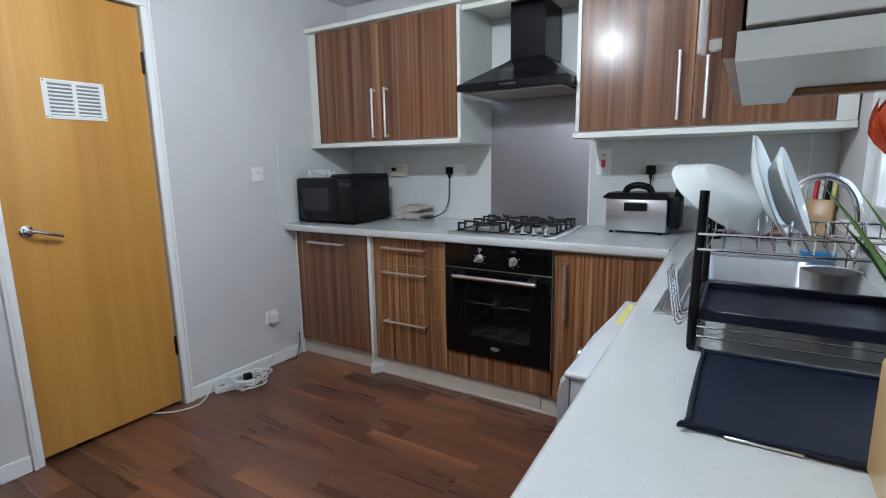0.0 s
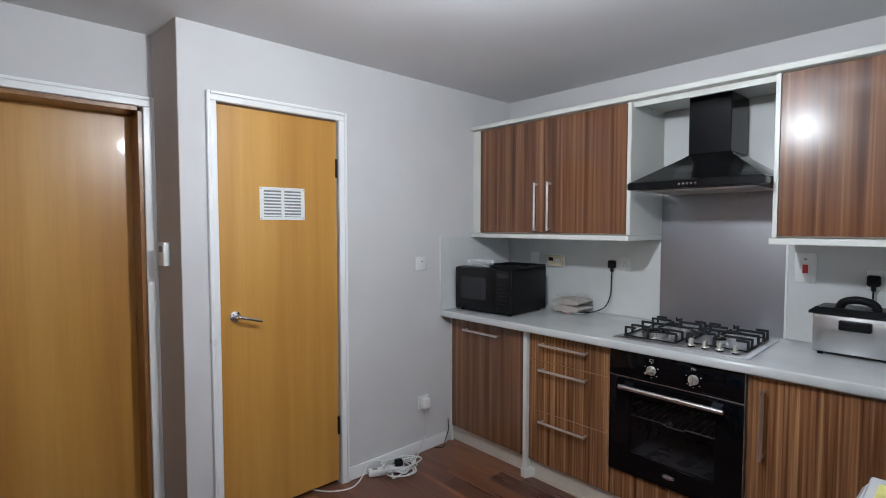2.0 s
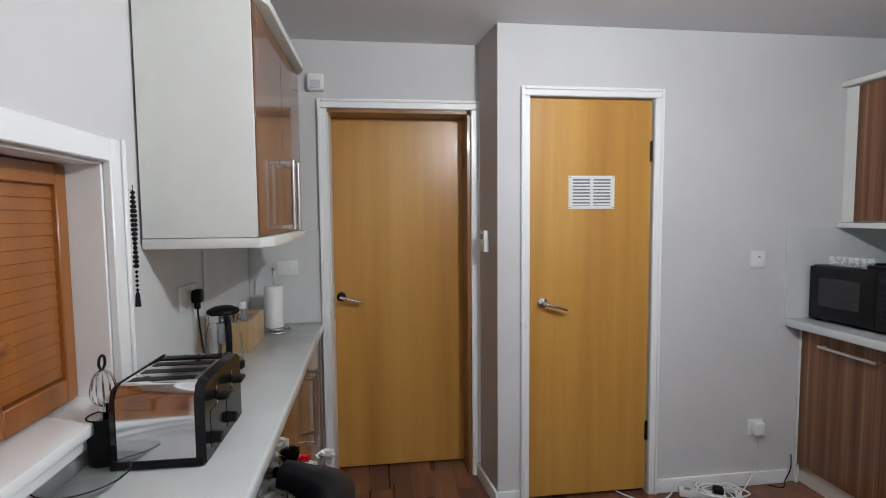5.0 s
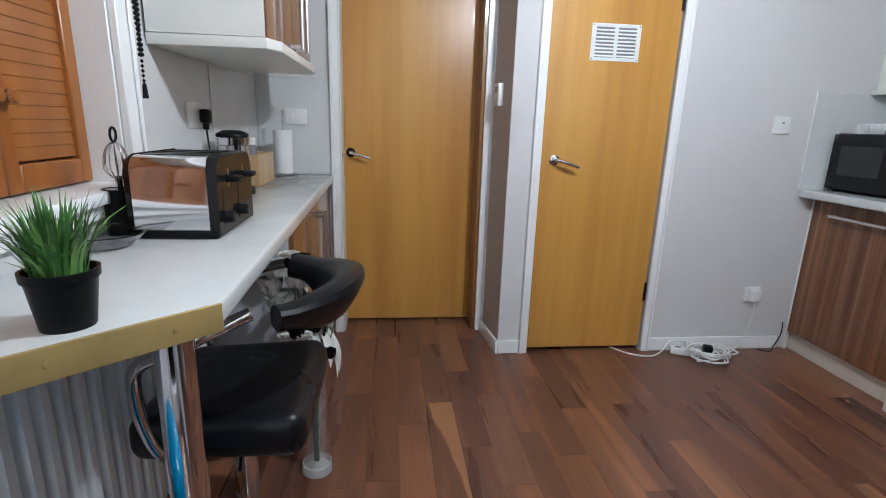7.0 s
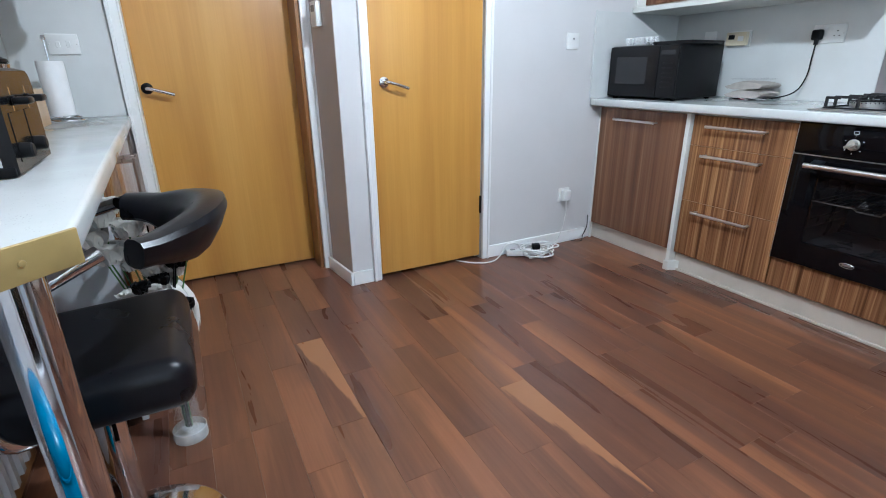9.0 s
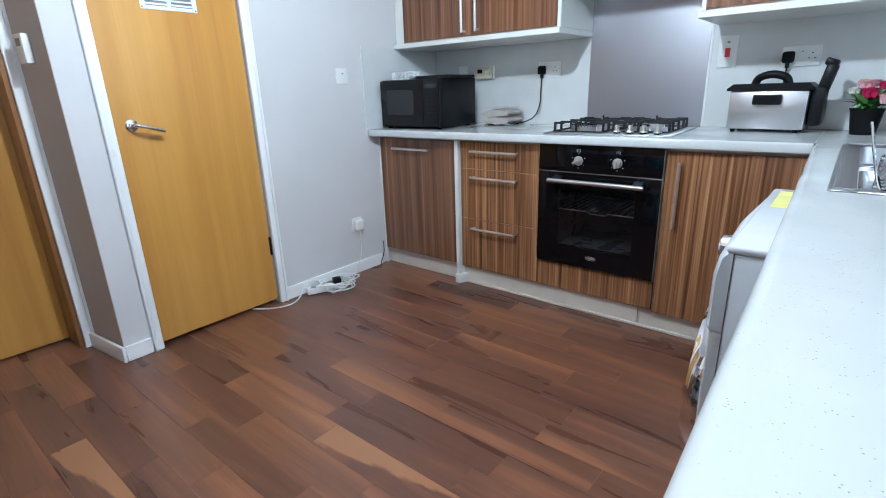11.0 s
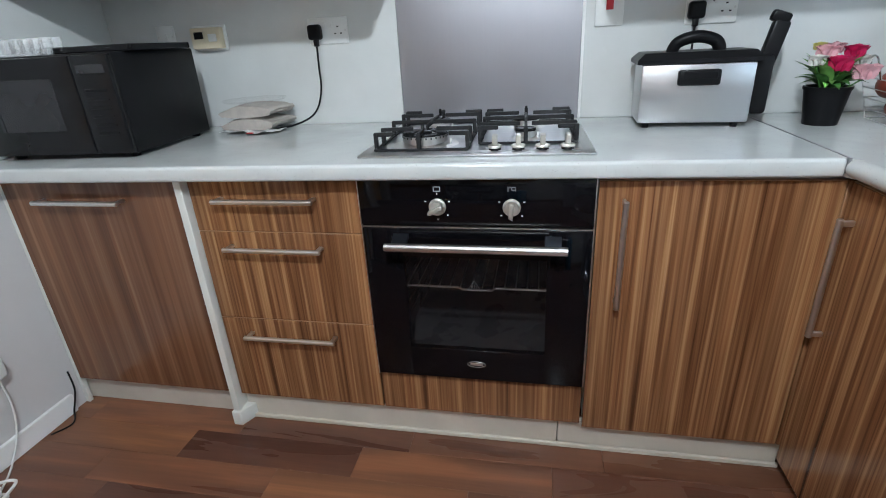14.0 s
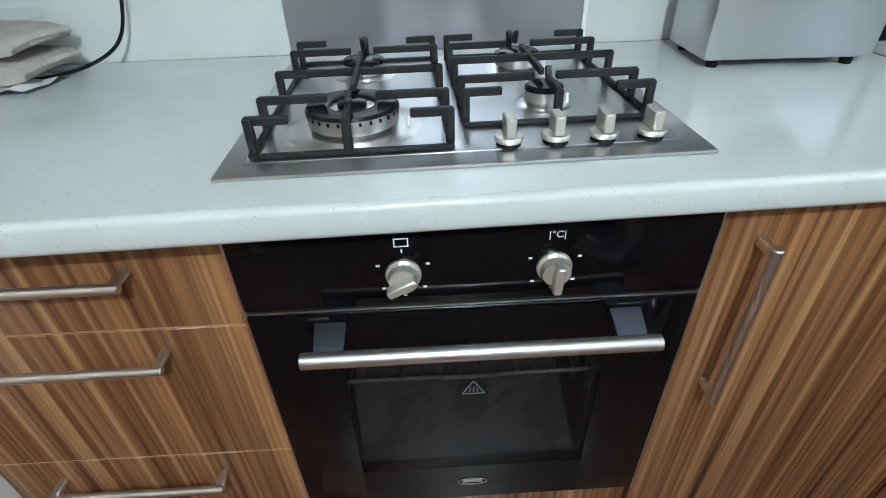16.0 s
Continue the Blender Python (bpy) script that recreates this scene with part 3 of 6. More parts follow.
# ---- kitchen units ----
def unit_front(parent, name, x0, x1, z0, z1, label="", wood=M_WOOD):
    """A zebrano front with a pale edging, in the plane y = 0 of its unit."""
    f = part(name, box(x0 + 0.0018, x1 - 0.0018, 0.0, 0.018, z0 + 0.0018, z1 - 0.0018, 0.0012), wood, parent, label)
    part("edging", box(x0 + 0.0014, x1 - 0.0014, 0.002, 0.017, z0 + 0.0006, z0 + 0.0019, 0), M_EDGE, f, "pale wood edging")
    part("edging", box(x0 + 0.0014, x1 - 0.0014, 0.002, 0.017, z1 - 0.0019, z1 - 0.0006, 0), M_EDGE, f, "pale wood edging")
    return f


YF, ZB, ZU = 2.370, 0.105, 0.868
cab = thing("base_cabinet", (-2.308, YF, 0), "zebrano fronted base cabinet with a horizontal bar handle", "cabinet", group="north base units")
part("body", box(0.004, 0.620, 0.02, 0.60, ZB, ZU - 0.004), M_CREAM, cab)
# this door's dull tone is reflected sheen held in its colour
bar_handle(unit_front(cab, "door", 0.0, 0.625, 0.112, ZU - 0.012, "zebrano door, stripes dulled by gloss sheen put into the colour", M_SHEENWOOD), (0.138, 0, 0.796), (0.437, 0, 0.796), (0, -0.028, 0))
part("filler", box(-0.018, -0.002, 0.004, 0.02, 0.0, ZU - 0.002), M_CREAM, cab, "cream filler strip")
post = thing("end_panel", (-1.682, 2.336, 0), "cream upright panel between two base cabinets", "panel")
part("panel", box(0, 0.024, 0.010, 0.60, 0.04, ZU, 0.002), M_CREAM, post)
part("foot", prism([(-0.004, 0.0), (0.028, 0.0), (0.060, 0.062), (0.028, 0.085), (-0.002, 0.085)], 0, 0.055, 0.003), M_CREAM, post, "splayed cream foot")
cab = thing("drawer_cabinet", (-1.656, YF, 0), "zebrano base cabinet with three drawers", "cabinet", group="north base units")
part("body", box(0.004, 0.506, 0.02, 0.60, ZB, ZU - 0.004), M_CREAM, cab)
for z0, z1, zh in ((0.704, ZU - 0.012, 0.805), (0.412, 0.704, 0.660), (0.108, 0.412, 0.362)):
    bar_handle(unit_front(cab, "drawer", 0.0, 0.510, z0, z1), (0.091, 0, zh), (0.390, 0, zh), (0, -0.028, 0))
cab = thing("oven_housing", (-1.146, YF, 0), "zebrano base unit around the built-in oven", "cabinet", group="north base units")
part("body", join(box(0.001, 0.012, 0.03, 0.60, ZB, ZU - 0.004), box(0.598, 0.609, 0.03, 0.60, ZB, ZU - 0.004), box(0.012, 0.598, 0.03, 0.60, ZB, ZB + 0.018)), M_CREAM, cab)
unit_front(cab, "panel", 0.002, 0.608, 0.108, 0.250)
cab = thing("base_cabinet", (-0.534, YF, 0), "zebrano base cabinet with an upright bar handle", "cabinet", group="north base units")
part("body", box(0.004, 0.50, 0.02, 0.60, ZB, ZU - 0.004), M_CREAM, cab)
bar_handle(unit_front(cab, "door", 0.0, 0.528, 0.095, ZU - 0.012), (0.061, 0, 0.524), (0.061, 0, 0.814), (0, -0.028, 0))
part("filler", box(0.5282, 0.556, 0.0, 0.0195, 0.095, ZU - 0.012), M_WOOD, cab, "narrow zebrano corner strip")
cab = thing("sink_cabinet", (0.0, 2.368, 0), "zebrano sink cabinet beside the washing machine", "cabinet", rz=-90, group="east base units")
part("body", box(0.012, 0.688, 0.02, 0.5, ZB, 0.70), M_CREAM, cab)
bar_handle(unit_front(cab, "door", 0.0, 0.690, 0.05, ZU - 0.012), (0.045, 0, 0.48), (0.045, 0, 0.782), (0, -0.022, 0))
piece("plinth_west", box(XW, -1.683, 2.405, 2.423, 0, 0.100, 0.002), M_PLINTH, "cream plinth board under the corner unit")
piece("plinth_north", box(-1.657, -0.602, 2.392, 2.410, 0, 0.098, 0.002), M_PLINTH, "cream plinth board under the oven")
piece("plinth_corner", box(-0.60, 0.02, 2.398, 2.414, 0, 0.098, 0.002), M_PLINTH, "cream plinth board under the corner cabinet")
piece("trim", box(-1.657, 0.02, 2.380, 2.391, 0, 0.014, 0.002), M_PLINTH, "cream bead along the plinth")
piece("plinth_east", box(0.03, 0.045, 1.68, 2.39, 0, 0.10, 0.002), M_PLINTH, "cream plinth board under the sink unit")

# worktops
wt = thing("worktop_north", (XW + 0.007, 2.345, ZU), "white speckled laminate worktop with a rounded edge", "worktop")
part("board", prism([(0, -0.0500), (2.292, 0.0100), (2.292, YN - 2.352), (0, YN - 2.352)], 0.0004, ZT - ZU), M_TOP, wt)
part("front_edge", prism([(0, -0.060), (2.292, 0.0), (2.292, 0.034), (0, -0.026)], 0, ZT - ZU - 0.0004, 0.0085), M_TOP, wt)
BX0, BX1, BY_0, BY_1 = 0.060, 0.510, 1.405, 2.325


def edge_x(y):
    return 0.024 - 0.054 * (y - 0.352) / 1.99


wt = thing("worktop_east", (0, 0, ZU), "white speckled laminate worktop around the sink", "worktop")
H = ZT - ZU
for outline in ([(edge_x(0.352) + 0.016, 0.352), (XE - 0.007, 0.352), (XE - 0.007, BY_0), (edge_x(BY_0) + 0.016, BY_0)],
                [(edge_x(BY_0) + 0.016, BY_0), (BX0, BY_0), (BX0, BY_1), (edge_x(BY_1) + 0.016, BY_1)],
                [(BX1, BY_0), (XE - 0.007, BY_0), (XE - 0.007, BY_1), (BX1, BY_1)],
                [(edge_x(BY_1) + 0.016, BY_1), (XE - 0.007, BY_1), (XE - 0.007, YN - 0.007), (-0.026, YN - 0.007), (-0.026, 2.345)]):
    part("board", prism(outline, 0, H), M_TOP, wt)
nose = tube([(edge_x(0.352) + 0.017, 0.352, H / 2), (edge_x(2.345) + 0.017, 2.345, H / 2)], 0.021, 16)
part("front_edge", nose, M_TOP, wt)
part("edging_strip", box(edge_x(0.352) - 0.002, XE - 0.01, 0.346, 0.3515, -0.001, H - 0.001, 0.002), M_BRASS, wt, "dull gold edging strip")
for x in (0.055, 0.22, 0.38):
    part("screw", moved(lathe([(0, 0.002), (0.003, 0.0015), (0.004, 0)], 10), pose(x, 0.346, H / 2, 90)), M_BRASS, wt)
part("joint_strip", prism([(-0.031, 2.345), (-0.026, 2.345), (-0.026, YN - 0.01), (-0.031, YN - 0.01)], 0.01, H + 0.0015), M_GREY, wt, "grey metal joint strip")
ep = thing("end_panel", (0.045, 0.375, 0), "white end panel under the worktop", "panel")
part("panel", box(0, XE - 0.06, 0, 0.018, 0, ZU - 0.001, 0.002), M_ENAMEL, ep)

# breakfast bar
bar = thing("breakfast_bar", (0, 0, ZU), "white speckled worktop on the window wall with a cut corner", "worktop")
outline = [(XR + 0.009, YS + 0.008), (-0.30, YS + 0.008), (-0.507, -0.318), (-0.687, -0.124), (XR + 0.026, -0.166), (XR + 0.009, -0.176)]
part("board", prism(outline, 0, H, 0.009), M_TOP, bar)
a, b = Vector((-0.29, -0.552, 0)), Vector((-0.687, -0.124, 0))
d = (b - a).normalized()
nrm = Vector((-d.y, d.x, 0)) * -1
strip = [a + nrm * 0.002, b + nrm * 0.002, b + nrm * 0.008, a + nrm * 0.008]
part("edging_strip", prism([(v.x, v.y) for v in strip], -0.003, H + 0.002, 0.0015), M_BRASS, bar, "dull gold edging strip with screws")
for t in (0.62, 0.88):
    q = a.lerp(b, t) + nrm * 0.008
    part("screw", moved(lathe([(0, 0.002), (0.004, 0.0015), (0.005, 0)], 10), Matrix.Translation((q.x, q.y, H / 2)) @ nrm.to_track_quat("Z", "Y").to_matrix().to_4x4()), M_BRASS, bar)
leg = thing("support_post", (-0.665, -0.190, 0), "chrome round support leg under the breakfast bar", "table leg")
part("tube", lathe([(0.0, 0.0), (0.03, 0.0), (0.03, ZU - 0.001), (0, ZU - 0.001)], 32), M_CHROME, leg)
part("flange", lathe([(0.0301, 0.0), (0.05, 0.0), (0.05, 0.006), (0.034, 0.012), (0.0301, 0.03)], 32), M_CHROME, leg)
cab = thing("bar_cabinet", (-2.64, -0.185, 0), "low zebrano cabinet with a white end under the breakfast bar", "cabinet", rz=180)
part("body", box(-1.04, -0.02, 0.02, 0.35, 0.08, ZU - 0.002), M_ENAMEL, cab, "white carcass")
part("plinth", box(-1.03, -0.03, 0.05, 0.07, 0.0, 0.078), M_ENAMEL, cab)
for x0, x1 in ((-0.52, -0.02), (-1.04, -0.52)):
    hx = -0.47 if x0 > -0.6 else -0.57
    bar_handle(unit_front(cab, "door", x0, x1, 0.09, ZU - 0.012), (hx, 0, 0.50), (hx, 0, 0.80), (0, -0.03, 0))

# wall units on the north wall
YU, ZW0, ZW1 = 2.590, 1.392, 2.125
cab = thing("wall_cabinet", (-2.255, YU, ZW0), "gloss zebrano double wall cabinet with long bar handles", "cabinet", group="wall units")
part("body", join(box(0.0, 1.085, 0.02, YN - YU - 0.008, 0.03, ZW1 - ZW0), box(1.0855, 1.088, 0.0, YN - YU - 0.008, 0.03, ZW1 - ZW0, 0)), M_CREAM, cab, "cream carcass")
part("filler", box(-0.072, -0.002, 0.006, 0.02, 0.03, ZW1 - ZW0), M_CREAM, cab)
for x0, x1, hx in ((0.0, 0.535, 0.487), (0.535, 1.066, 0.583)):
    bar_handle(unit_front(cab, "door", x0, x1, 0.036, ZW1 - ZW0 - 0.004, wood=M_UPPERWOOD), (hx, 0, 0.05), (hx, 0, 0.345), (0, -0.03, 0))
part("side_panel", box(1.066, 1.085, -0.001, 0.019, 0.03, ZW1 - ZW0), M_CREAM, cab)
part("pelmet", box(-0.072, 1.09, -0.022, YN - YU - 0.008, 0.0, 0.028, 0.002), M_CREAM, cab, "cream bottom shelf")
cab = thing("wall_cabinet", (-0.520, YU, ZW0), "gloss zebrano wall cabinet meeting the window wall", "cabinet", group="wall units")
part("body", box(0.0, 1.085, 0.02, YN - YU - 0.008, 0.03, ZW1 - ZW0), M_CREAM, cab, "cream carcass")
part("side_panel", box(0.0, 0.019, -0.001, 0.019, 0.03, ZW1 - ZW0), M_CREAM, cab)
for x0, x1, hx in ((0.019, 0.515, 0.459), (0.515, 1.020, 0.567)):
    bar_handle(unit_front(cab, "door", x0, x1, 0.036, ZW1 - ZW0 - 0.004, wood=M_UPPERWOOD), (hx, 0, 0.062), (hx, 0, 0.355), (0, -0.03, 0))
part("filler", box(1.022, 1.088, 0.004, 0.02, 0.03, ZW1 - ZW0), M_CREAM, cab)
part("pelmet", box(-0.006, 1.088, -0.022, YN - YU - 0.008, 0.0, 0.028, 0.002), M_CREAM, cab, "cream bottom shelf")
cor = thing("cornice_board", (-2.327, YU - 0.028, ZW1 + 0.002), "cream top board running over the wall cabinets", "cornice")
part("board", box(0, 2.895, 0, YN - YU + 0.02, 0, 0.028, 0.003), M_CREAM, cor)
part("bridge", box(1.160, 1.806, 0.05, 0.07, -0.03, -0.001, 0.002), M_CREAM, cor)
piece("hood_backing", box(-1.164, -0.528, YN - 0.008, YN, 1.70, ZW1, 0.001), M_PANEL, "pale panel behind the hood")
piece("splashback_steel", box(-1.170, -0.552, YN - 0.009, YN - 0.0005, ZT + 0.001, 1.698, 0.001), M_SPLASH, "brushed steel splashback behind the hob")

# wall unit by the window
cab = thing("wall_cabinet", (0.194, 1.290, ZW0), "zebrano wall cabinet with a cream end beside the window", "cabinet", rz=-90, group="wall units")
part("body", box(0.001, 0.5435, 0.0196, 0.374, 0.036, ZW1 - ZW0), M_CREAM, cab, "cream carcass")
ajar = unit_front(cab, "door", 0.0, 0.54, 0.004, ZW1 - ZW0, "zebrano door standing slightly open", M_UPPERWOOD)
bar_handle(ajar, (0.500, 0, 0.018), (0.500, 0, 0.305), (0, -0.016, 0))
ajar.matrix_basis = pose(0, 0, 0, 0, 0, -0.15)
part("pelmet", join(prism([(0, 0.0125), (0.546, 0.0125), (0.546, 0.374), (0.50, 0.374), (0.50, 0.085), (0, 0.085)], 0.0, 0.030), box(0.0, 0.4995, 0.0855, 0.374, 0.020, 0.0298, 0.001)), M_CREAM, cab, "cream light pelmet")
part("light_rail", box(0.02, 0.06, 0.09, 0.37, 0.006, 0.0195, 0.002), M_DOORDARK, cab, "brown strip under the cabinet")

# wall unit over the breakfast bar
cab = thing("wall_cabinet", (-1.502, -0.215, 1.385), "zebrano wall cabinet with a cream end over the breakfast bar", "cabinet", rz=180, group="wall units")
part("body", box(0.003, 0.80, 0.02, 0.327, 0.032, 0.73), M_CREAM, cab, "cream carcass")
part("end_panel", box(-0.008, 0.002, 0.004, 0.327, 0.032, 0.73), M_CREAM, cab)
for x0, x1, hx in ((0.0, 0.40, 0.345), (0.40, 0.80, 0.455)):
    bar_handle(unit_front(cab, "door", x0, x1, 0.034, 0.728, wood=M_UPPERWOOD), (hx, 0, 0.045), (hx, 0, 0.300), (0, -0.034, 0))
part("pelmet", prism([(-0.012, 0.327), (-0.012, -0.002), (0.06, -0.03), (0.74, -0.03), (0.81, -0.004), (0.81, 0.327)], 0, 0.030, 0.002), M_CREAM, cab, "cream bottom shelf")
part("cornice", prism([(-0.014, 0.327), (-0.014, -0.004), (0.06, -0.034), (0.74, -0.034), (0.812, -0.004), (0.812, 0.327)], 0.732, 0.758, 0.002), M_CREAM, cab)

# ---- appliances ----
oven = thing("oven", (-1.1435, 2.352, 0.2525), "black glass built-in oven with a steel bar handle", "oven")
OW, OH = 0.606, 0.613
part("body", join(box(0.014, 0.070, 0.02, 0.56, 0.004, OH - 0.004), box(OW - 0.070, OW - 0.014, 0.02, 0.56, 0.004, OH - 0.004), box(0.070, OW - 0.070, 0.02, 0.56, 0.004, 0.075), box(0.070, OW - 0.070, 0.02, 0.56, 0.425, OH - 0.004), box(0.070, OW - 0.070, 0.46, 0.56, 0.075, 0.425)), M_CAVITY, oven, "dark enamelled oven cavity")
for side, x in ((1, 0.071), (-1, OW - 0.071)):
    for k, z in enumerate((0.15, 0.19, 0.235, 0.275, 0.32, 0.36)):
        part("shelf_guide", tube([(x + side * 0.004, 0.06, z), (x + side * 0.012, 0.07, z), (x + side * 0.012, 0.42, z), (x + side * 0.004, 0.43, z)], 0.003, 6), M_CHROME, oven, "chrome shelf guide")
    part("guide_upright", tube([(x + side * 0.014, 0.075, 0.12), (x + side * 0.014, 0.075, 0.39)], 0.003, 6), M_CHROME, oven, "chrome guide upright")

fas = part("control_panel", box(0.003, OW - 0.003, 0, 0.019, 0.488, OH, 0.003, 2), M_BLACKGLASS, oven)
dr = part("door", join(box(0.003, 0.112, 0, 0.019, 0.003, 0.478, 0.003, 2), box(OW - 0.112, OW - 0.003, 0, 0.019, 0.003, 0.478, 0.003, 2), box(0.108, OW - 0.108, 0.0004, 0.0186, 0.0034, 0.105, 0.001), box(0.108, OW - 0.108, 0.0004, 0.0186, 0.395, 0.4776, 0.001)), M_BLACKGLASS, oven)
part("window", box(0.1125, OW - 0.1125, 0.0006, 0.0030, 0.1055, 0.3945, 0), M_SMOKED, dr, "smoked oven window")
part("trim", join(box(0.0, 0.0028, 0.003, 0.02, 0, OH, 0), box(OW - 0.0028, OW, 0.003, 0.02, 0, OH, 0), box(0.003, OW - 0.003, 0.004, 0.02, 0.4785, 0.4815, 0)), M_SATIN, oven, "thin steel trim")
part("vent_slot", box(0.003, OW - 0.003, 0.008, 0.02, 0.482, 0.4875, 0), M_BLACK, oven)
part("handle", tube([(0.076, -0.048, 0.443), (0.077, -0.048, 0.443), (0.541, -0.048, 0.443), (0.542, -0.048, 0.443)], [0.009, 0.011, 0.011, 0.009], 14), M_SATIN, dr, "round steel bar handle")
for x in (0.092, 0.488):
    br = bmesh.new()
    vs = [br.verts.new(p) for p in ((x, -0.050, 0.432), (x + 0.038, -0.050, 0.432), (x + 0.040, -0.001, 0.452), (x - 0.002, -0.001, 0.452), (x, -0.050, 0.444), (x + 0.038, -0.050, 0.444), (x + 0.040, -0.001, 0.464), (x - 0.002, -0.001, 0.464))]
    for f in ((3, 2, 1, 0), (4, 5, 6, 7), (0, 1, 5, 4), (1, 2, 6, 5), (2, 3, 7, 6), (3, 0, 4, 7)):
        br.faces.new([vs[k] for k in f])
    bmesh.ops.recalc_face_normals(br, faces=br.faces)
    part("bracket", br, M_DARKSTEEL, dr, "flat steel bracket")
for x, turn in ((0.214, 62), (0.403, 4)):
    kn = part("knob", moved(lathe([(0, 0.0), (0.0225, 0.0), (0.0225, 0.004), (0.019, 0.007), (0.0175, 0.018), (0, 0.0185)], 28), pose(x, 0, 0.539, 90)), M_KNOB, fas, "round metal control knob")
    part("grip", moved(box(-0.0055, 0.0055, -0.034, -0.018, -0.021, 0.019, 0.002), pose(x, 0, 0.539, 0, turn, 0)), M_KNOB, kn)
    for a in (-130, -65, 65, 130, 180):
        mx, mz = x + 0.034 * math.sin(radians(a)), 0.539 + 0.034 * math.cos(radians(a))
        part("dial_mark", box(mx - 0.0024, mx + 0.0024, -0.0006, 0.0002, mz - 0.0015, mz + 0.0015, 0), M_LEDS, fas)
ic = join(box(0.205, 0.223, -0.0006, 0.0002, 0.580, 0.5815, 0), box(0.205, 0.223, -0.0006, 0.0002, 0.591, 0.5925, 0), box(0.205, 0.2065, -0.0006, 0.0002, 0.5815, 0.591, 0), box(0.2215, 0.223, -0.0006, 0.0002, 0.5815, 0.591, 0), box(0.2132, 0.2148, -0.0006, 0.0002, 0.571, 0.577, 0))
part("print", ic, M_LEDS, fas, "white oven symbol")


def lettering(parent, words, size, m, mat, name="lettering", label=""):
    cu = bpy.data.curves.new("t", "FONT")
    cu.body, cu.size, cu.align_x, cu.align_y, cu.extrude = words, size, "CENTER", "CENTER", 0.0002
    tmp = bpy.data.objects.new("t", cu)
    me = bpy.data.meshes.new_from_object(tmp)
    bpy.data.objects.remove(tmp)
    me.transform(m)
    me.materials.clear()
    me.materials.append(mat)
    ob = new(name, me)
    ob.parent = parent
    return tagged(ob, label)


lettering(fas, "|°C|", 0.0135, pose(0.403, -0.0006, 0.587, 90), M_LEDS, "print", "white degrees symbol")
part("badge", join(tube([(0.303 + 0.026 * math.cos(t), -0.0012, 0.058 + 0.0095 * math.sin(t)) for t in (2 * math.pi * k / 28 for k in range(28))], 0.0011, 5, True), box(0.285, 0.321, -0.0012, 0.0002, 0.054, 0.062, 0.0003)), M_SATIN, dr, "small oval metal badge")
part("warning_mark", join(*[tube([p, q], 0.0007, 4) for p, q in (((0.286, -0.0012, 0.303), (0.320, -0.0012, 0.303)), ((0.286, -0.0012, 0.303), (0.303, -0.0012, 0.331)), ((0.320, -0.0012, 0.303), (0.303, -0.0012, 0.331)), ((0.297, -0.0012, 0.307), (0.299, -0.0012, 0.317)), ((0.303, -0.0012, 0.307), (0.304, -0.0012, 0.319)), ((0.309, -0.0012, 0.307), (0.308, -0.0012, 0.317)))]), M_GREY, dr, "grey triangle warning mark")
shelf_wires = [tube([(0.090, 0.052, 0.282), (0.250, 0.052, 0.282), (0.262, 0.060, 0.270), (0.344, 0.060, 0.270), (0.356, 0.052, 0.282), (OW - 0.090, 0.052, 0.282)], 0.0036, 8), tube([(0.090, 0.42, 0.282), (OW - 0.090, 0.42, 0.282)], 0.003, 8)]
shelf_wires += [tube([(0.100 + k * 0.0312, 0.053, 0.282), (0.100 + k * 0.0312, 0.42, 0.282)], 0.0018, 6) for k in range(14)]
part("rack", join(*shelf_wires), M_SATIN, oven, "chrome wire shelf inside the oven")

# hob
hob = thing("gas_hob", (-1.145, 2.387, ZT), "steel four burner gas hob with black iron pan supports", "hob", rz=1.6)
HW, HD = 0.606, 0.51
part("plate", join(box(0, HW, 0, HD, 0.0005, 0.006, 0.003, 2), box(0.03, HW - 0.03, 0.035, HD - 0.03, 0.006, 0.0075, 0.0012)), M_STEEL, hob, "brushed steel hob plate")
burners = ((0.158, 0.138, 0.062), (0.158, 0.390, 0.036), (0.435, 0.390, 0.040), (0.435, 0.190, 0.028))
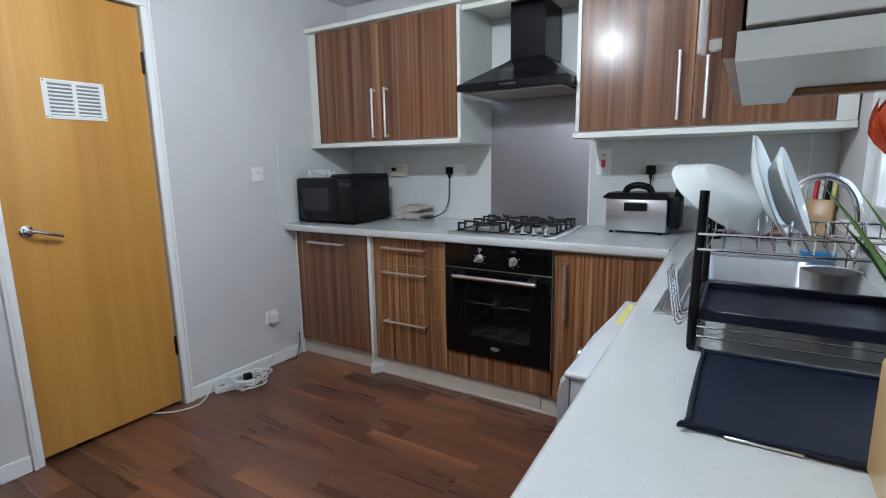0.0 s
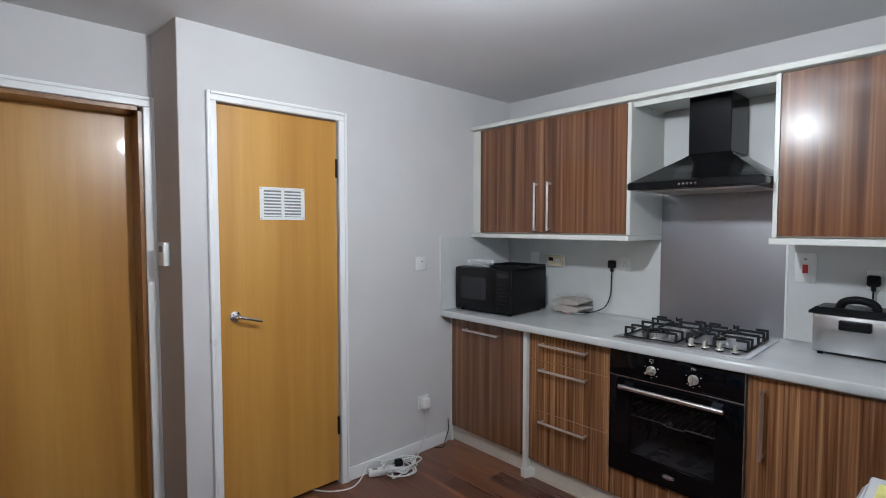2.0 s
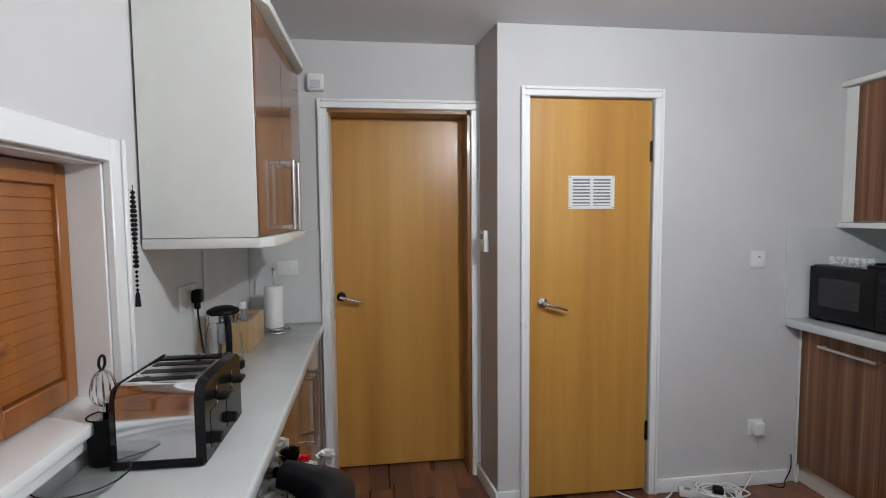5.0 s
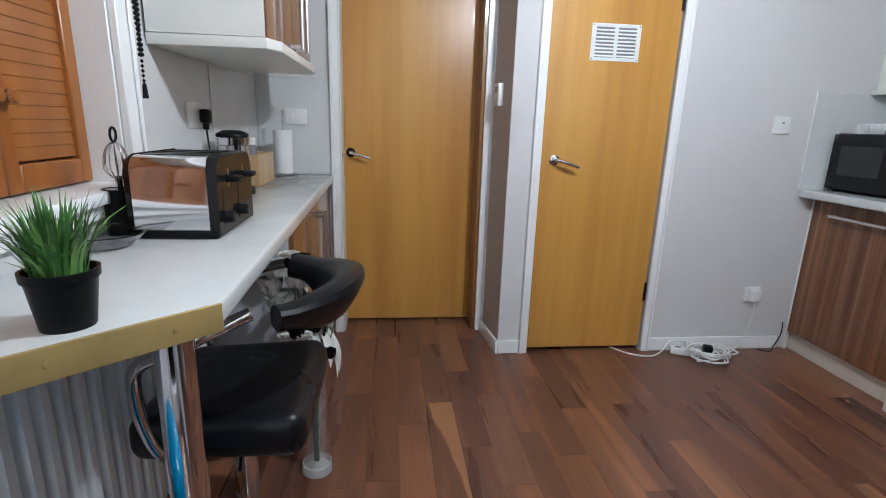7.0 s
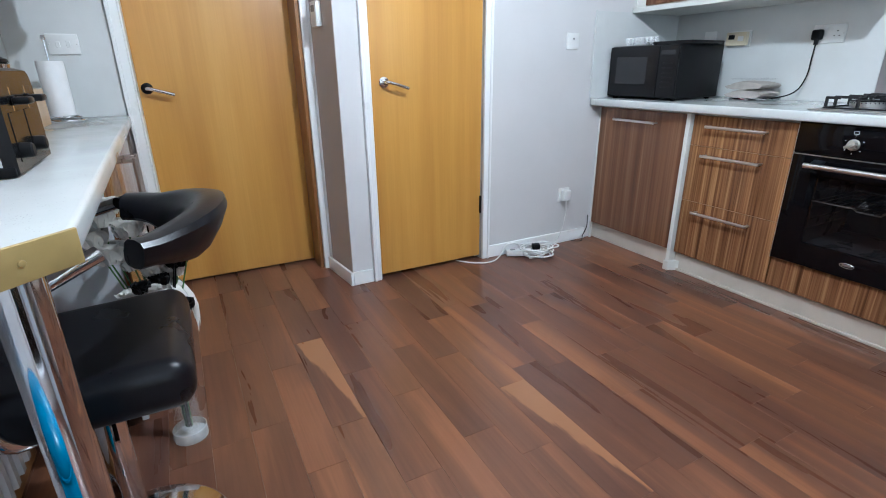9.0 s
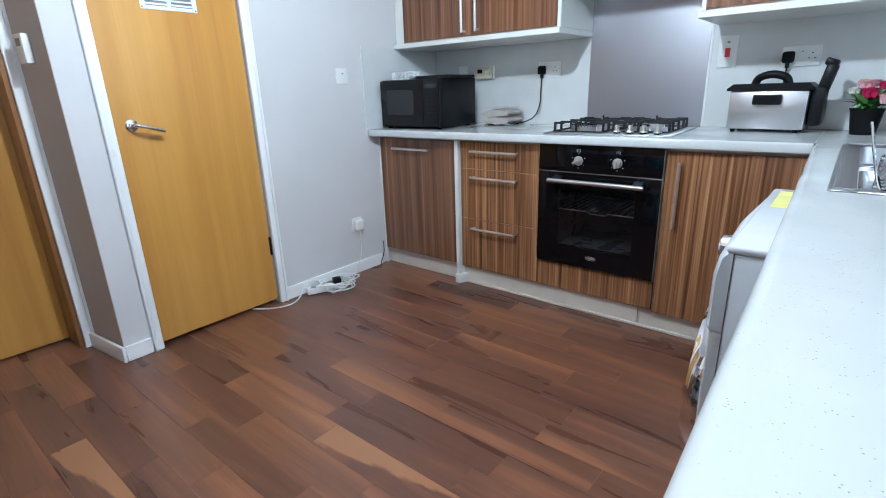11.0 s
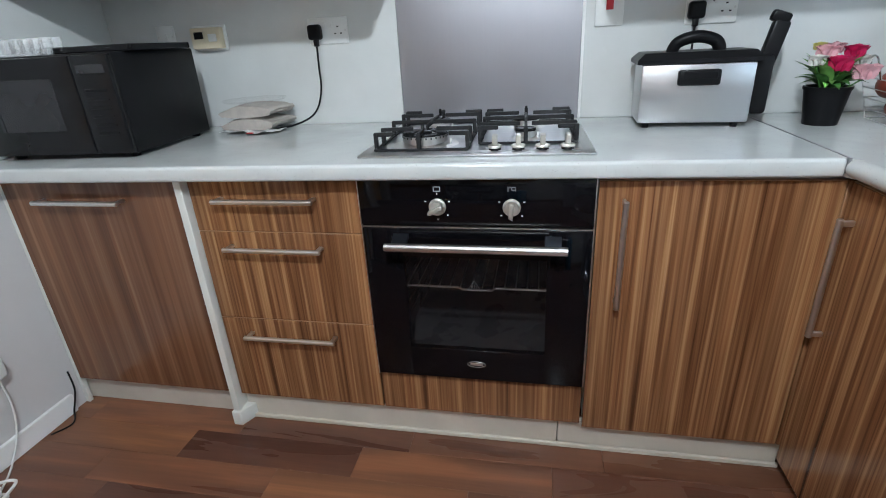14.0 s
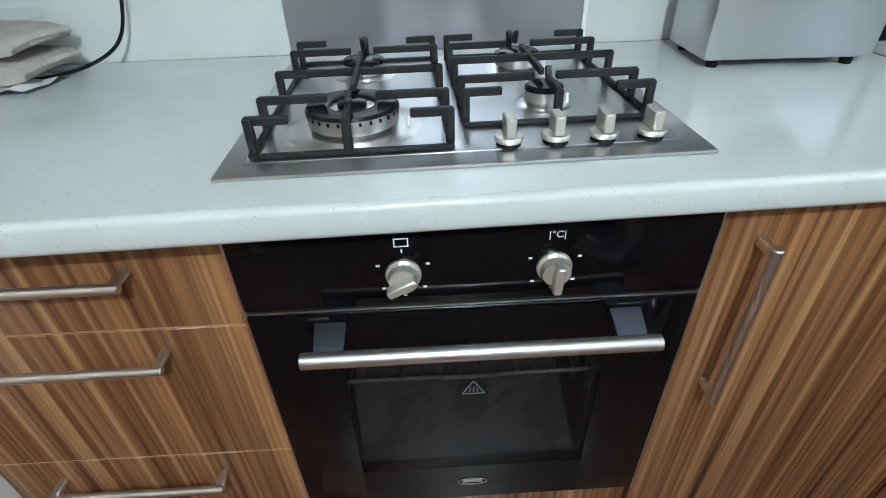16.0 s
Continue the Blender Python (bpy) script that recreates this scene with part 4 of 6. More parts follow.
for x, y, r in burners:
    big = r > 0.05
    zb, zc = (0.017, 0.036) if big else (0.016, 0.030)
    bu = part("burner", lathe([(r * 1.5, 0.0076), (r * 1.3, 0.0105), (r * 0.8, 0.012), (r * 0.8, zb), (r, zb), (r * 1.01, zc), (r * 0.95, zc), (0, zc)], 36, (x, y, 0)), M_SATIN, hob, "pale metal burner ring")
    if big:
        part("cap", lathe([(r * 0.52, zc - 0.002), (r * 0.52, zc + 0.004), (r * 0.62, zc + 0.006), (r * 0.98, zc + 0.005), (r * 1.03, zc + 0.0005), (r * 0.9, zc + 0.0002)], 36, (x, y, 0)), M_BLACKGLOSS, bu, "black burner ring cap")
        part("inner_cap", lathe([(0.020, zc + 0.0002), (0.020, zc + 0.006), (0.016, zc + 0.009), (0, zc + 0.0095)], 24, (x, y, 0)), M_BLACKGLOSS, bu)
        for n in range(28):
            t = 2 * math.pi * n / 28
            part("flame_port", moved(box(-0.0016, 0.0016, -0.001, 0.0008, 0, 0.005, 0), pose(x + r * 1.008 * math.sin(t), y - r * 1.008 * math.cos(t), zc - 0.0065, 0, 0, math.degrees(t))), M_BLACK, bu)
    else:
        part("cap", lathe([(r * 1.02, zc + 0.0002), (r * 1.02, zc + 0.005), (r * 0.9, zc + 0.008), (0, zc + 0.0085)], 32, (x, y, 0)), M_BLACKGLOSS, bu, "black burner cap")
    part("igniter", lathe([(0, 0.026), (0.0025, 0.025), (0.003, 0.0076)], 8, (x + r * 1.2, y - r * 0.3, 0)), M_WHITE, bu)


def pan_support(x0, x1, y0, y1, mids):
    """A low iron frame with posts and raised fingers that reach over the burners."""
    w, zt = 0.0040, 0.054
    bars = [box(x0, x1, y0 - w, y0 + w, 0.0078, 0.014, 0.0015), box(x0, x1, y1 - w, y1 + w, 0.0078, 0.014, 0.0015), box(x0 - w, x0 + w, y0, y1, 0.0078, 0.014, 0.0015), box(x1 - w, x1 + w, y0, y1, 0.0078, 0.014, 0.0015)]

    def finger(xa, ya, xb, yb):
        """A post at the first place and a top bar from it to the second."""
        bars.append(box(xa - 0.0055, xa + 0.0055, ya - 0.0055, ya + 0.0055, 0.0078, zt, 0.002))
        bars.append(box(min(xa, xb) - 0.0042, max(xa, xb) + 0.0042, min(ya, yb) - 0.0042, max(ya, yb) + 0.0042, zt - 0.010, zt + 0.001, 0.0014))

    for cx, cy, r in mids:
        g = r * 0.5 + 0.006
        yb = y0 if abs(cy - y0) < abs(cy - y1) else y1
        s = 1 if yb > cy else -1
        finger(x0, cy, cx - g, cy)
        finger(x1, cy, cx + g, cy)
        finger(cx, yb, cx, cy + s * g)
        bars.append(moved(box(-0.004, 0.004, -0.004, 0.004, 0, 0.020, 0.0012), pose(cx, cy + s * g, zt - 0.006, s * 24)))
        for x, d in ((x0, 1), (x1, -1)):
            finger(x, cy + s * (abs(yb - cy) - 0.018), x + d * 0.045, cy + s * (abs(yb - cy) - 0.018))
    ym = (y0 + y1) / 2
    finger(x0, ym, x1, ym)
    finger(x1, ym, x1 - 0.01, ym)
    for cx, cy, r in mids:
        yb = y0 if abs(cy - y0) < abs(cy - y1) else y1
        s = 1 if yb > cy else -1
        bars.append(box(cx - 0.004, cx + 0.004, min(ym, cy - s * (r * 0.5 + 0.006)), max(ym, cy - s * (r * 0.5 + 0.006)), zt - 0.010, zt + 0.001, 0.0014))
    return join(*bars)


part("pan_support", pan_support(0.038, 0.285, 0.045, 0.475, burners[:2]), M_IRON, hob, "black iron pan support")
part("pan_support", pan_support(0.312, 0.568, 0.112, 0.475, burners[2:]), M_IRON, hob, "black iron pan support")
for x in (0.357, 0.417, 0.478, 0.540):
    kn = part("knob", lathe([(0, 0.013), (0.0175, 0.013), (0.0185, 0.0165), (0.017, 0.0195), (0, 0.021)], 28, (x, 0.048, 0)), M_KNOB, hob, "champagne control knob")
    part("seal", lathe([(0.0165, 0.0062), (0.0155, 0.009), (0.013, 0.0128), (0, 0.0128)], 24, (x, 0.048, 0)), M_BLACK, kn, "black rubber seal")
    part("grip", box(x - 0.0065, x + 0.0065, 0.032, 0.064, 0.0200, 0.045, 0.002), M_KNOB, kn)

# cooker hood
hood = thing("cooker_hood", (-0.828, YN - 0.010, 1.652), "black chimney cooker hood over the hob", "cooker hood")


def loft(rings):
    bm = bmesh.new()
    vs = [[bm.verts.new(p) for p in r] for r in rings]
    for p, q in zip(vs, vs[1:]):
        for k in range(len(p)):
            j = (k + 1) % len(p)
            bm.faces.new((p[k], p[j], q[j], q[k]))
    bm.faces.new(vs[0][::-1])
    bm.faces.new(vs[-1])
    bmesh.ops.recalc_face_normals(bm, faces=bm.faces)
    return bm


def rect(x0, x1, y0, y1, z):
    return [(x0, y0, z), (x1, y0, z), (x1, y1, z), (x0, y1, z)]


canopy = loft([rect(-0.304, 0.304, -0.50, 0, 0.0), rect(-0.304, 0.304, -0.50, 0, 0.035), rect(-0.292, 0.292, -0.485, 0, 0.042), rect(-0.115, 0.115, -0.28, 0, 0.165), rect(-0.100, 0.100, -0.265, 0, 0.18)])
bmesh.ops.bevel(canopy, geom=canopy.edges[:], offset=0.004, segments=2, affect="EDGES")
part("canopy", canopy, M_BLACKGLOSS, hood)
part("chimney", box(-0.098, 0.098, -0.262, -0.002, 0.18, 0.470, 0.003), M_BLACKGLOSS, hood)
part("filter", join(box(-0.26, 0.26, -0.45, -0.06, -0.006, -0.0005, 0.002), *[box(-0.25 + 0.0001, 0.25, -0.43 + k * 0.03, -0.425 + k * 0.03, -0.009, -0.006, 0) for k in range(12)]), M_STEEL, hood, "grey metal grease filter")
for k in range(5):
    part("button", moved(lathe([(0, 0.003), (0.005, 0.0025), (0.006, 0)], 12), pose(-0.045 + k * 0.018, -0.50, 0.018, 90)), M_CHROME, hood, "small chrome push button")

# microwave
mw = thing("microwave", (-2.292, 2.392, ZT), "black countertop microwave oven", "microwave", rz=4)
part("body", box(0, 0.455, 0.012, 0.40, 0.012, 0.292, 0.006, 2), M_BLACK, mw)
part("door", box(0.004, 0.335, -0.008, 0.012, 0.016, 0.287, 0.004, 2), M_BLACKGLOSS, mw)
part("window", box(0.055, 0.265, -0.0092, -0.007, 0.085, 0.230, 0.001), M_OVENWIN, mw, "dark mesh window")
cp = part("control_panel", box(0.338, 0.452, -0.008, 0.012, 0.016, 0.287, 0.004, 2), M_BLACKGLOSS, mw)
part("display", box(0.352, 0.438, -0.0092, -0.007, 0.238, 0.262, 0.001), M_OVENWIN, cp)
for j in range(6):
    part("button_row", box(0.362, 0.428, -0.0095, -0.007, 0.07 + j * 0.024, 0.078 + j * 0.024, 0.0005), M_BLACK, cp, "faint dark keys")
for x in (0.03, 0.42):
    for y in (0.04, 0.36):
        part("foot", lathe([(0, 0), (0.014, 0), (0.016, 0.013), (0, 0.013)], 14, (x, y, 0)), M_BLACK, mw)
tray = thing("black_tray", (-2.0, 2.62, ZT + 0.2922), "flat black tray on the microwave", "tray", rz=4)
part("tray", join(box(-0.11, 0.16, -0.14, 0.14, 0, 0.004), box(-0.12, 0.17, -0.15, -0.14, 0, 0.018, 0.003), box(-0.12, 0.17, 0.14, 0.15, 0, 0.018, 0.003), box(-0.12, -0.11, -0.14, 0.14, 0, 0.018, 0.003), box(0.16, 0.17, -0.14, 0.14, 0, 0.018, 0.003)), M_BLACKGLOSS, tray)
glass0 = None
for i in range(6):
    for j in range(2):
        p = (-2.225 + i * 0.034, 2.45 + j * 0.036, ZT + 0.2922)
        if glass0 is None:
            glass0 = thing("shot_glass", p, "small clear shot glass on the microwave", "glass", group="shot glasses")
            part("cup", lathe([(0, 0.004), (0.011, 0.004), (0.0145, 0.046), (0.016, 0.046), (0.0125, 0.0), (0, 0.0)], 16), M_SHOT, glass0)
        else:
            copy_thing(glass0, pose(*p))

# folded cloths in a bag
st = thing("cloth_stack", (-1.695, 2.872, ZT), "stack of folded beige cloths beside the microwave", "cloth", rz=-6)
rng = random.Random(3)
for k in range(2):
    z = 0.016 + k * 0.044
    loops = curve_points([(-0.10, 0, z + 0.02), (-0.02, 0, z + 0.040), (0.09, 0, z + 0.034), (0.118, 0, z + 0.022), (0.09, 0, z + 0.006), (0, 0, z), (-0.09, 0, z + 0.002), (-0.115, 0, z + 0.012)], 5, True)
    bm = bmesh.new()
    rows = [[bm.verts.new((v.x * (1 - 0.06 * abs(s)) + rng.uniform(-0.003, 0.003), s * 0.075, v.z - 0.006 * s * s + rng.uniform(-0.002, 0.002))) for v in loops] for s in (-1, -0.5, 0, 0.5, 1)]
    for p, q in zip(rows, rows[1:]):
        for i in range(len(p)):
            j = (i + 1) % len(p)
            bm.faces.new((p[i], p[j], q[j], q[i]))
    bm.faces.new(rows[0][::-1])
    bm.faces.new(rows[-1])
    bmesh.ops.recalc_face_normals(bm, faces=bm.faces)
    part("cloth", bm, M_CLOTH, st)
bm = bmesh.new()
for i in range(9):
    for j in range(5):
        bm.verts.new((-0.11 + i * 0.028, -0.10 + j * 0.03, 0.004 + rng.uniform(0, 0.012)))
bm.verts.ensure_lookup_table()
for i in range(8):
    for j in range(4):
        bm.faces.new([bm.verts[k] for k in (i * 5 + j, i * 5 + j + 1, i * 5 + j + 6, i * 5 + j + 5)])
part("wrapper", bm, M_PAPER, st, "crumpled white wrapper underneath")
part("tag", box(0.02, 0.045, -0.112, -0.10, 0.006, 0.009, 0.001), M_STICKER, st, "small red tag")
part("lid", lathe([(0, 0.104), (0.105, 0.104), (0.112, 0.110), (0.112, 0.112), (0.104, 0.106), (0, 0.106)], 32), M_THIN, st, "clear plastic lid lying on top")


# ---- switches and sockets ----
def plate(name, at, rz, w, h, label, holes=(), rocker=None, screws=True, category="socket"):
    """A faceplate in its own plane: x along the wall, y out of it is negative."""
    ob = thing(name, at, label, category, rz=rz)
    part("plate", box(-w / 2, w / 2, -0.009, 0, -h / 2, h / 2, 0.0025, 2), M_WHITE, ob)
    for x, z in holes:
        part("pin_hole", box(x - 0.0035, x + 0.0035, -0.0094, -0.008, z - 0.002, z + 0.002, 0), M_BLACK, ob)
    if rocker:
        for x, z, rw, rh, mat in rocker:
            part("rocker", box(x - rw, x + rw, -0.012, -0.008, z - rh, z + rh, 0.001), mat, ob)
    if screws:
        for x in ((-w / 2 + 0.008, w / 2 - 0.008) if w >= h else (0, 0)):
            part("screw", moved(lathe([(0, 0.001), (0.003, 0.0008), (0.0035, 0)], 10), pose(x, -0.009, 0 if w >= h else (h / 2 - 0.01) * (1 if x == 0 else 1), 90)), M_SATIN, ob)
    return ob


def plug(parent, x, z, mat=None):
    part("plug", join(box(x - 0.024, x + 0.024, -0.042, -0.009, z - 0.024, z + 0.026, 0.010, 3), box(x - 0.008, x + 0.008, -0.034, -0.014, z - 0.046, z - 0.02, 0.004, 2)), mat or M_BLACK, parent, "black moulded plug")


three = ((0, 0.012), (-0.011, -0.010), (0.011, -0.010))
YP = YN - 0.006
plate("cooker_switch", (-0.470, YP, 1.270), 0, 0.086, 0.146, "white cooker switch plate with a red rocker", rocker=((0, -0.005, 0.011, 0.021, M_STICKER), (0, 0.042, 0.006, 0.004, M_GREY)), screws=False, category="switch")
s = plate("double_socket", (-1.424, YP, 1.233), 0, 0.147, 0.086, "white double socket with a black plug", [(0.038 + a, b) for a, b in three], ((-0.012, 0.022, 0.006, 0.009, M_WHITE), (0.012, 0.022, 0.006, 0.009, M_WHITE)))
plug(s, -0.042, -0.004)
s = plate("double_socket", (-0.170, YP, 1.231), 0, 0.147, 0.086, "white double socket with a black plug", [(0.042 + a, b) for a, b in three] + [(0.005, 0.02)], ((-0.012, 0.022, 0.006, 0.009, M_WHITE), (0.012, 0.022, 0.006, 0.009, M_WHITE)))
plug(s, -0.046, -0.004)
s = plate("timer_socket", (-1.890, YP, 1.232), 0, 0.135, 0.086, "ivory timer switch on the splash panel", screws=False, category="switch")
part("timer", join(box(-0.060, 0.060, -0.038, -0.009, -0.036, 0.036, 0.005, 2)), M_IVORY, s, "ivory timer body")
part("display", box(-0.045, -0.008, -0.0388, -0.037, -0.002, 0.022, 0.0005), M_BLACK, s)
part("dial", box(0.012, 0.046, -0.041, -0.037, -0.012, 0.014, 0.003), M_WHITE, s)
plate("small_switch", (-2.075, YP, 1.245), 0, 0.075, 0.075, "small white switch behind the microwave", rocker=((0, 0, 0.008, 0.012, M_WHITE),), category="switch")
plate("wall_socket", (XW, 2.114, 1.232), 90, 0.088, 0.088, "white telephone socket plate", rocker=((0.004, 0.012, 0.006, 0.004, M_GREY),), screws=False)
s = plate("wall_socket", (XW, 2.130, 0.325), 90, 0.086, 0.086, "white socket with a white adaptor plugged in", screws=False)
part("adaptor", box(-0.028, 0.028, -0.048, -0.009, -0.034, 0.034, 0.008, 3), M_WHITE, s, "white plug adaptor")
s = plate("wall_socket", (-1.800, YS + 0.006, 1.195), 180, 0.147, 0.086, "white double socket with a black plug over the bar", screws=False)
plug(s, 0.038, -0.004)
plate("light_switch", (XR + 0.006, -0.348, 1.205), 90, 0.110, 0.080, "white double light switch plate", rocker=((-0.018, 0, 0.007, 0.012, M_WHITE), (0.018, 0, 0.007, 0.012, M_WHITE)), category="switch")
th = thing("thermostat", (-2.500, 0.694, 1.34), "white wall thermostat on the return wall", "thermostat", rz=6)
part("case", box(-0.036, 0.036, -0.026, 0.002, -0.055, 0.055, 0.004, 2), M_WHITE, th)
part("display", box(-0.022, 0.020, -0.0268, -0.025, 0.010, 0.038, 0.0005), M_GREY, th)
se = thing("wall_sensor", (XR, -0.170, 2.165), "small white sensor box above the recessed door", "sensor", rz=90)
part("case", box(-0.045, 0.035, -0.045, 0, -0.040, 0.045, 0.008, 2), M_WHITE, se)
part("lens", box(-0.030, 0.020, -0.048, -0.044, -0.030, 0.010, 0.002), M_ENAMEL, se)


def cord(name, pts, r, mat, label):
    ob = thing(name, pts[0], label, "cable")
    o = Vector(pts[0])
    part("cord", tube(curve_points([Vector(p) - o for p in pts], 7), r, 7), mat, ob)
    return ob


cord("power_cord", [(-1.466, YN - 0.030, 1.19), (-1.467, YN - 0.035, 1.12), (-1.470, YN - 0.04, 1.03), (-1.50, YN - 0.06, 0.955), (-1.57, YN - 0.12, 0.922), (-1.70, YN - 0.16, 0.916), (-1.80, YN - 0.14, 0.916)], 0.0035, M_BLACK, "black power cord looping to the worktop")
cord("power_cord", [(-0.216, YN - 0.030, 1.19), (-0.217, YN - 0.035, 1.12), (-0.22, YN - 0.04, 1.05), (-0.20, YN - 0.05, 0.97)], 0.0035, M_BLACK, "black power cord behind the fryer")
cord("power_cord", [(-1.838, YS + 0.030, 1.145), (-1.840, YS + 0.035, 1.07), (-1.83, YS + 0.05, 0.98), (-1.79, YS + 0.08, 0.92), (-1.70, YS + 0.1, 0.916)], 0.0035, M_BLACK, "black power cord over the breakfast bar")
cord("power_cord", [(XW + 0.03, 2.20, 0.006), (XW + 0.06, 2.26, 0.006), (XW + 0.02, 2.31, 0.02), (XW + 0.025, 2.335, 0.09), (XW + 0.012, 2.345, 0.16)], 0.003, M_BLACK, "thin black cord running behind the cabinet")
cord("white_cable", [(XW + 0.03, 2.135, 0.285), (XW + 0.025, 2.14, 0.19), (XW + 0.022, 2.12, 0.09), (XW + 0.05, 2.05, 0.02), (XW + 0.09, 1.98, 0.008)], 0.003, M_WHITE, "thin white cable hanging from the socket")
cord("white_cable", [(XW - 0.03, 1.36, 0.008), (XW + 0.05, 1.43, 0.006), (XW + 0.09, 1.53, 0.006), (XW + 0.05, 1.62, 0.012), (XW + 0.018, 1.68, 0.055), (XW + 0.018, 1.76, 0.06), (XW + 0.05, 1.82, 0.02)], 0.0042, M_WHITE, "white cable running under the closet door")
rng = random.Random(8)
coil = []
for k in range(40):
    a = k * 0.93
    coil.append((XW + 0.132 + (0.080 + rng.uniform(-0.035, 0.035)) * math.cos(a), 1.845 + (0.105 + rng.uniform(-0.045, 0.050)) * math.sin(a), 0.008 + 0.0013 * k + rng.uniform(0, 0.014)))
cord("white_cable", coil, 0.0046, M_WHITE, "loose coil of white extension cable on the floor")
ext = thing("extension_lead", (XW + 0.085, 1.775, 0.004), "white multi-way extension block by the skirting", "extension lead", rz=66)
part("block", box(-0.11, 0.11, -0.026, 0.026, 0, 0.036, 0.006, 2), M_WHITE, ext)
for k in range(3):
    part("outlet", box(-0.085 + k * 0.065, -0.055 + k * 0.065, -0.013, 0.013, 0.0355, 0.037, 0.001), M_GREY, ext)
part("plug", box(0.050, 0.098, -0.022, 0.022, 0.036, 0.070, 0.008, 2), M_BLACK, ext, "black plug in the block")


# ---- things on the north worktop ----
fr = thing("deep_fryer", (-0.398, 2.752, ZT), "steel deep fat fryer with a black lid", "fryer", rz=-3)
part("body", box(0.004, 0.300, 0.0, 0.17, 0.014, 0.178, 0.006, 2), M_STEEL, fr, "brushed steel body")
part("lid", loft([rect(-0.010, 0.312, -0.008, 0.178, 0.179), rect(-0.010, 0.312, -0.008, 0.178, 0.190), rect(0.010, 0.295, 0.008, 0.165, 0.208)]), M_BLACK, fr, "black plastic lid")
part("lid_grip", tube(curve_points([(0.085, 0.06, 0.200), (0.10, 0.055, 0.232), (0.150, 0.05, 0.246), (0.200, 0.055, 0.232), (0.215, 0.06, 0.200)], 5), 0.017, 10), M_BLACK, fr)
part("handle", join(box(0.100, 0.208, -0.028, 0.001, 0.120, 0.162, 0.006, 2), box(0.110, 0.198, -0.031, -0.027, 0.138, 0.158, 0.003)), M_BLACK, fr, "black front handle")
for x in (0.03, 0.27):
    for y in (0.02, 0.15):
        part("foot", lathe([(0, 0), (0.010, 0), (0.011, 0.015), (0, 0.015)], 12, (x, y, 0)), M_BLACK, fr)
part("control_box", box(0.302, 0.352, 0.03, 0.15, 0.03, 0.19, 0.012, 2), M_BLACK, fr, "black control box")
part("basket_grip", join(moved(box(-0.022, 0.022, -0.016, 0.016, -0.03, 0.115, 0.010, 2), pose(0.335, 0.06, 0.165, 0, 12, 0)), moved(box(-0.03, 0.02, -0.014, 0.014, 0.0, 0.03, 0.008, 2), pose(0.352, 0.06, 0.268, 0, 20, 0))), M_BLACK, fr, "raised black basket grip")

pot = thing("flower_pot", (0.100, 2.770, ZT), "black pot of pink and red artificial roses", "plant")
part("pot", lathe([(0, 0), (0.042, 0), (0.055, 0.095), (0.058, 0.095), (0.058, 0.103), (0.052, 0.103), (0.05, 0.09), (0, 0.09)], 24), M_BLACK, pot)


def bloom(c, r, seed):
    """A rose of overlapping curled petals."""
    rg = random.Random(seed)
    out = []
    for k in range(11):
        a, ring = k * 2.4, 0.25 + 0.75 * k / 10
        bm = bmesh.new()
        vs = [[None] * 4 for _ in range(4)]
        for i in range(4):
            for j in range(4):
                u, v = (i - 1.5) / 1.5, j / 3
                w = r * (0.35 + 0.45 * math.sin(math.pi * (0.2 + 0.7 * v))) * u
                h = r * (-0.5 + 1.15 * v) * (1 - 0.25 * ring)
                o = r * ring * (0.35 + 0.65 * v * v) - 0.25 * w * w / r
                x, y = o * math.cos(a) - w * math.sin(a), o * math.sin(a) + w * math.cos(a)
                vs[i][j] = bm.verts.new((c[0] + x + rg.uniform(-0.001, 0.001), c[1] + y, c[2] + h + rg.uniform(-0.002, 0.002)))
        for i in range(3):
            for j in range(3):
                bm.faces.new((vs[i][j], vs[i + 1][j], vs[i + 1][j + 1], vs[i][j + 1]))
        out.append(bm)
    return join(*out)


def leaf(base, tip, width, bend, mat_parent=None):
    """A pointed leaf from base to tip with a fold along its middle."""
    base, tip = Vector(base), Vector(tip)
    d = tip - base
    side = d.cross(Vector((0, 0, 1)))
    side = (side if side.length > 1e-4 else Vector((1, 0, 0))).normalized()
    up = side.cross(d).normalized()
    bm = bmesh.new()
    rows = []
    for k in range(6):
        t = k / 5
        w = width * math.sin(math.pi * min(1, 0.12 + t * 0.88)) * (1 - 0.25 * t)
        c = base + d * t + up * bend * math.sin(math.pi * t)
        rows.append([bm.verts.new(c - side * w + up * w * 0.35), bm.verts.new(c), bm.verts.new(c + side * w + up * w * 0.35)])
    for p, q in zip(rows, rows[1:]):
        bm.faces.new((p[0], p[1], q[1], q[0]))
        bm.faces.new((p[1], p[2], q[2], q[1]))
    return bm


rng = random.Random(5)
blooms = ((-0.050, -0.02, 0.170, 0.026, M_FLOWERWHITE), (0.0, -0.035, 0.160, 0.036, M_MAGENTA), (0.058, -0.045, 0.138, 0.036, M_PINK), (0.045, 0.0, 0.188, 0.030, M_MAGENTA), (-0.022, 0.0, 0.190, 0.032, M_PINK), (0.005, 0.02, 0.198, 0.026, M_PINK), (-0.03, 0.03, 0.204, 0.018, M_YELLOW), (0.075, 0.01, 0.165, 0.024, M_FLOWERWHITE))
for x, y, z, r, mat in blooms:
    part("rose", bloom((x, y, z), r, rng.random()), mat, pot)
    part("stem", tube([(x * 0.4, y * 0.4, 0.09), (x, y, z - r * 0.4)], 0.002, 5), M_GREEN, pot)
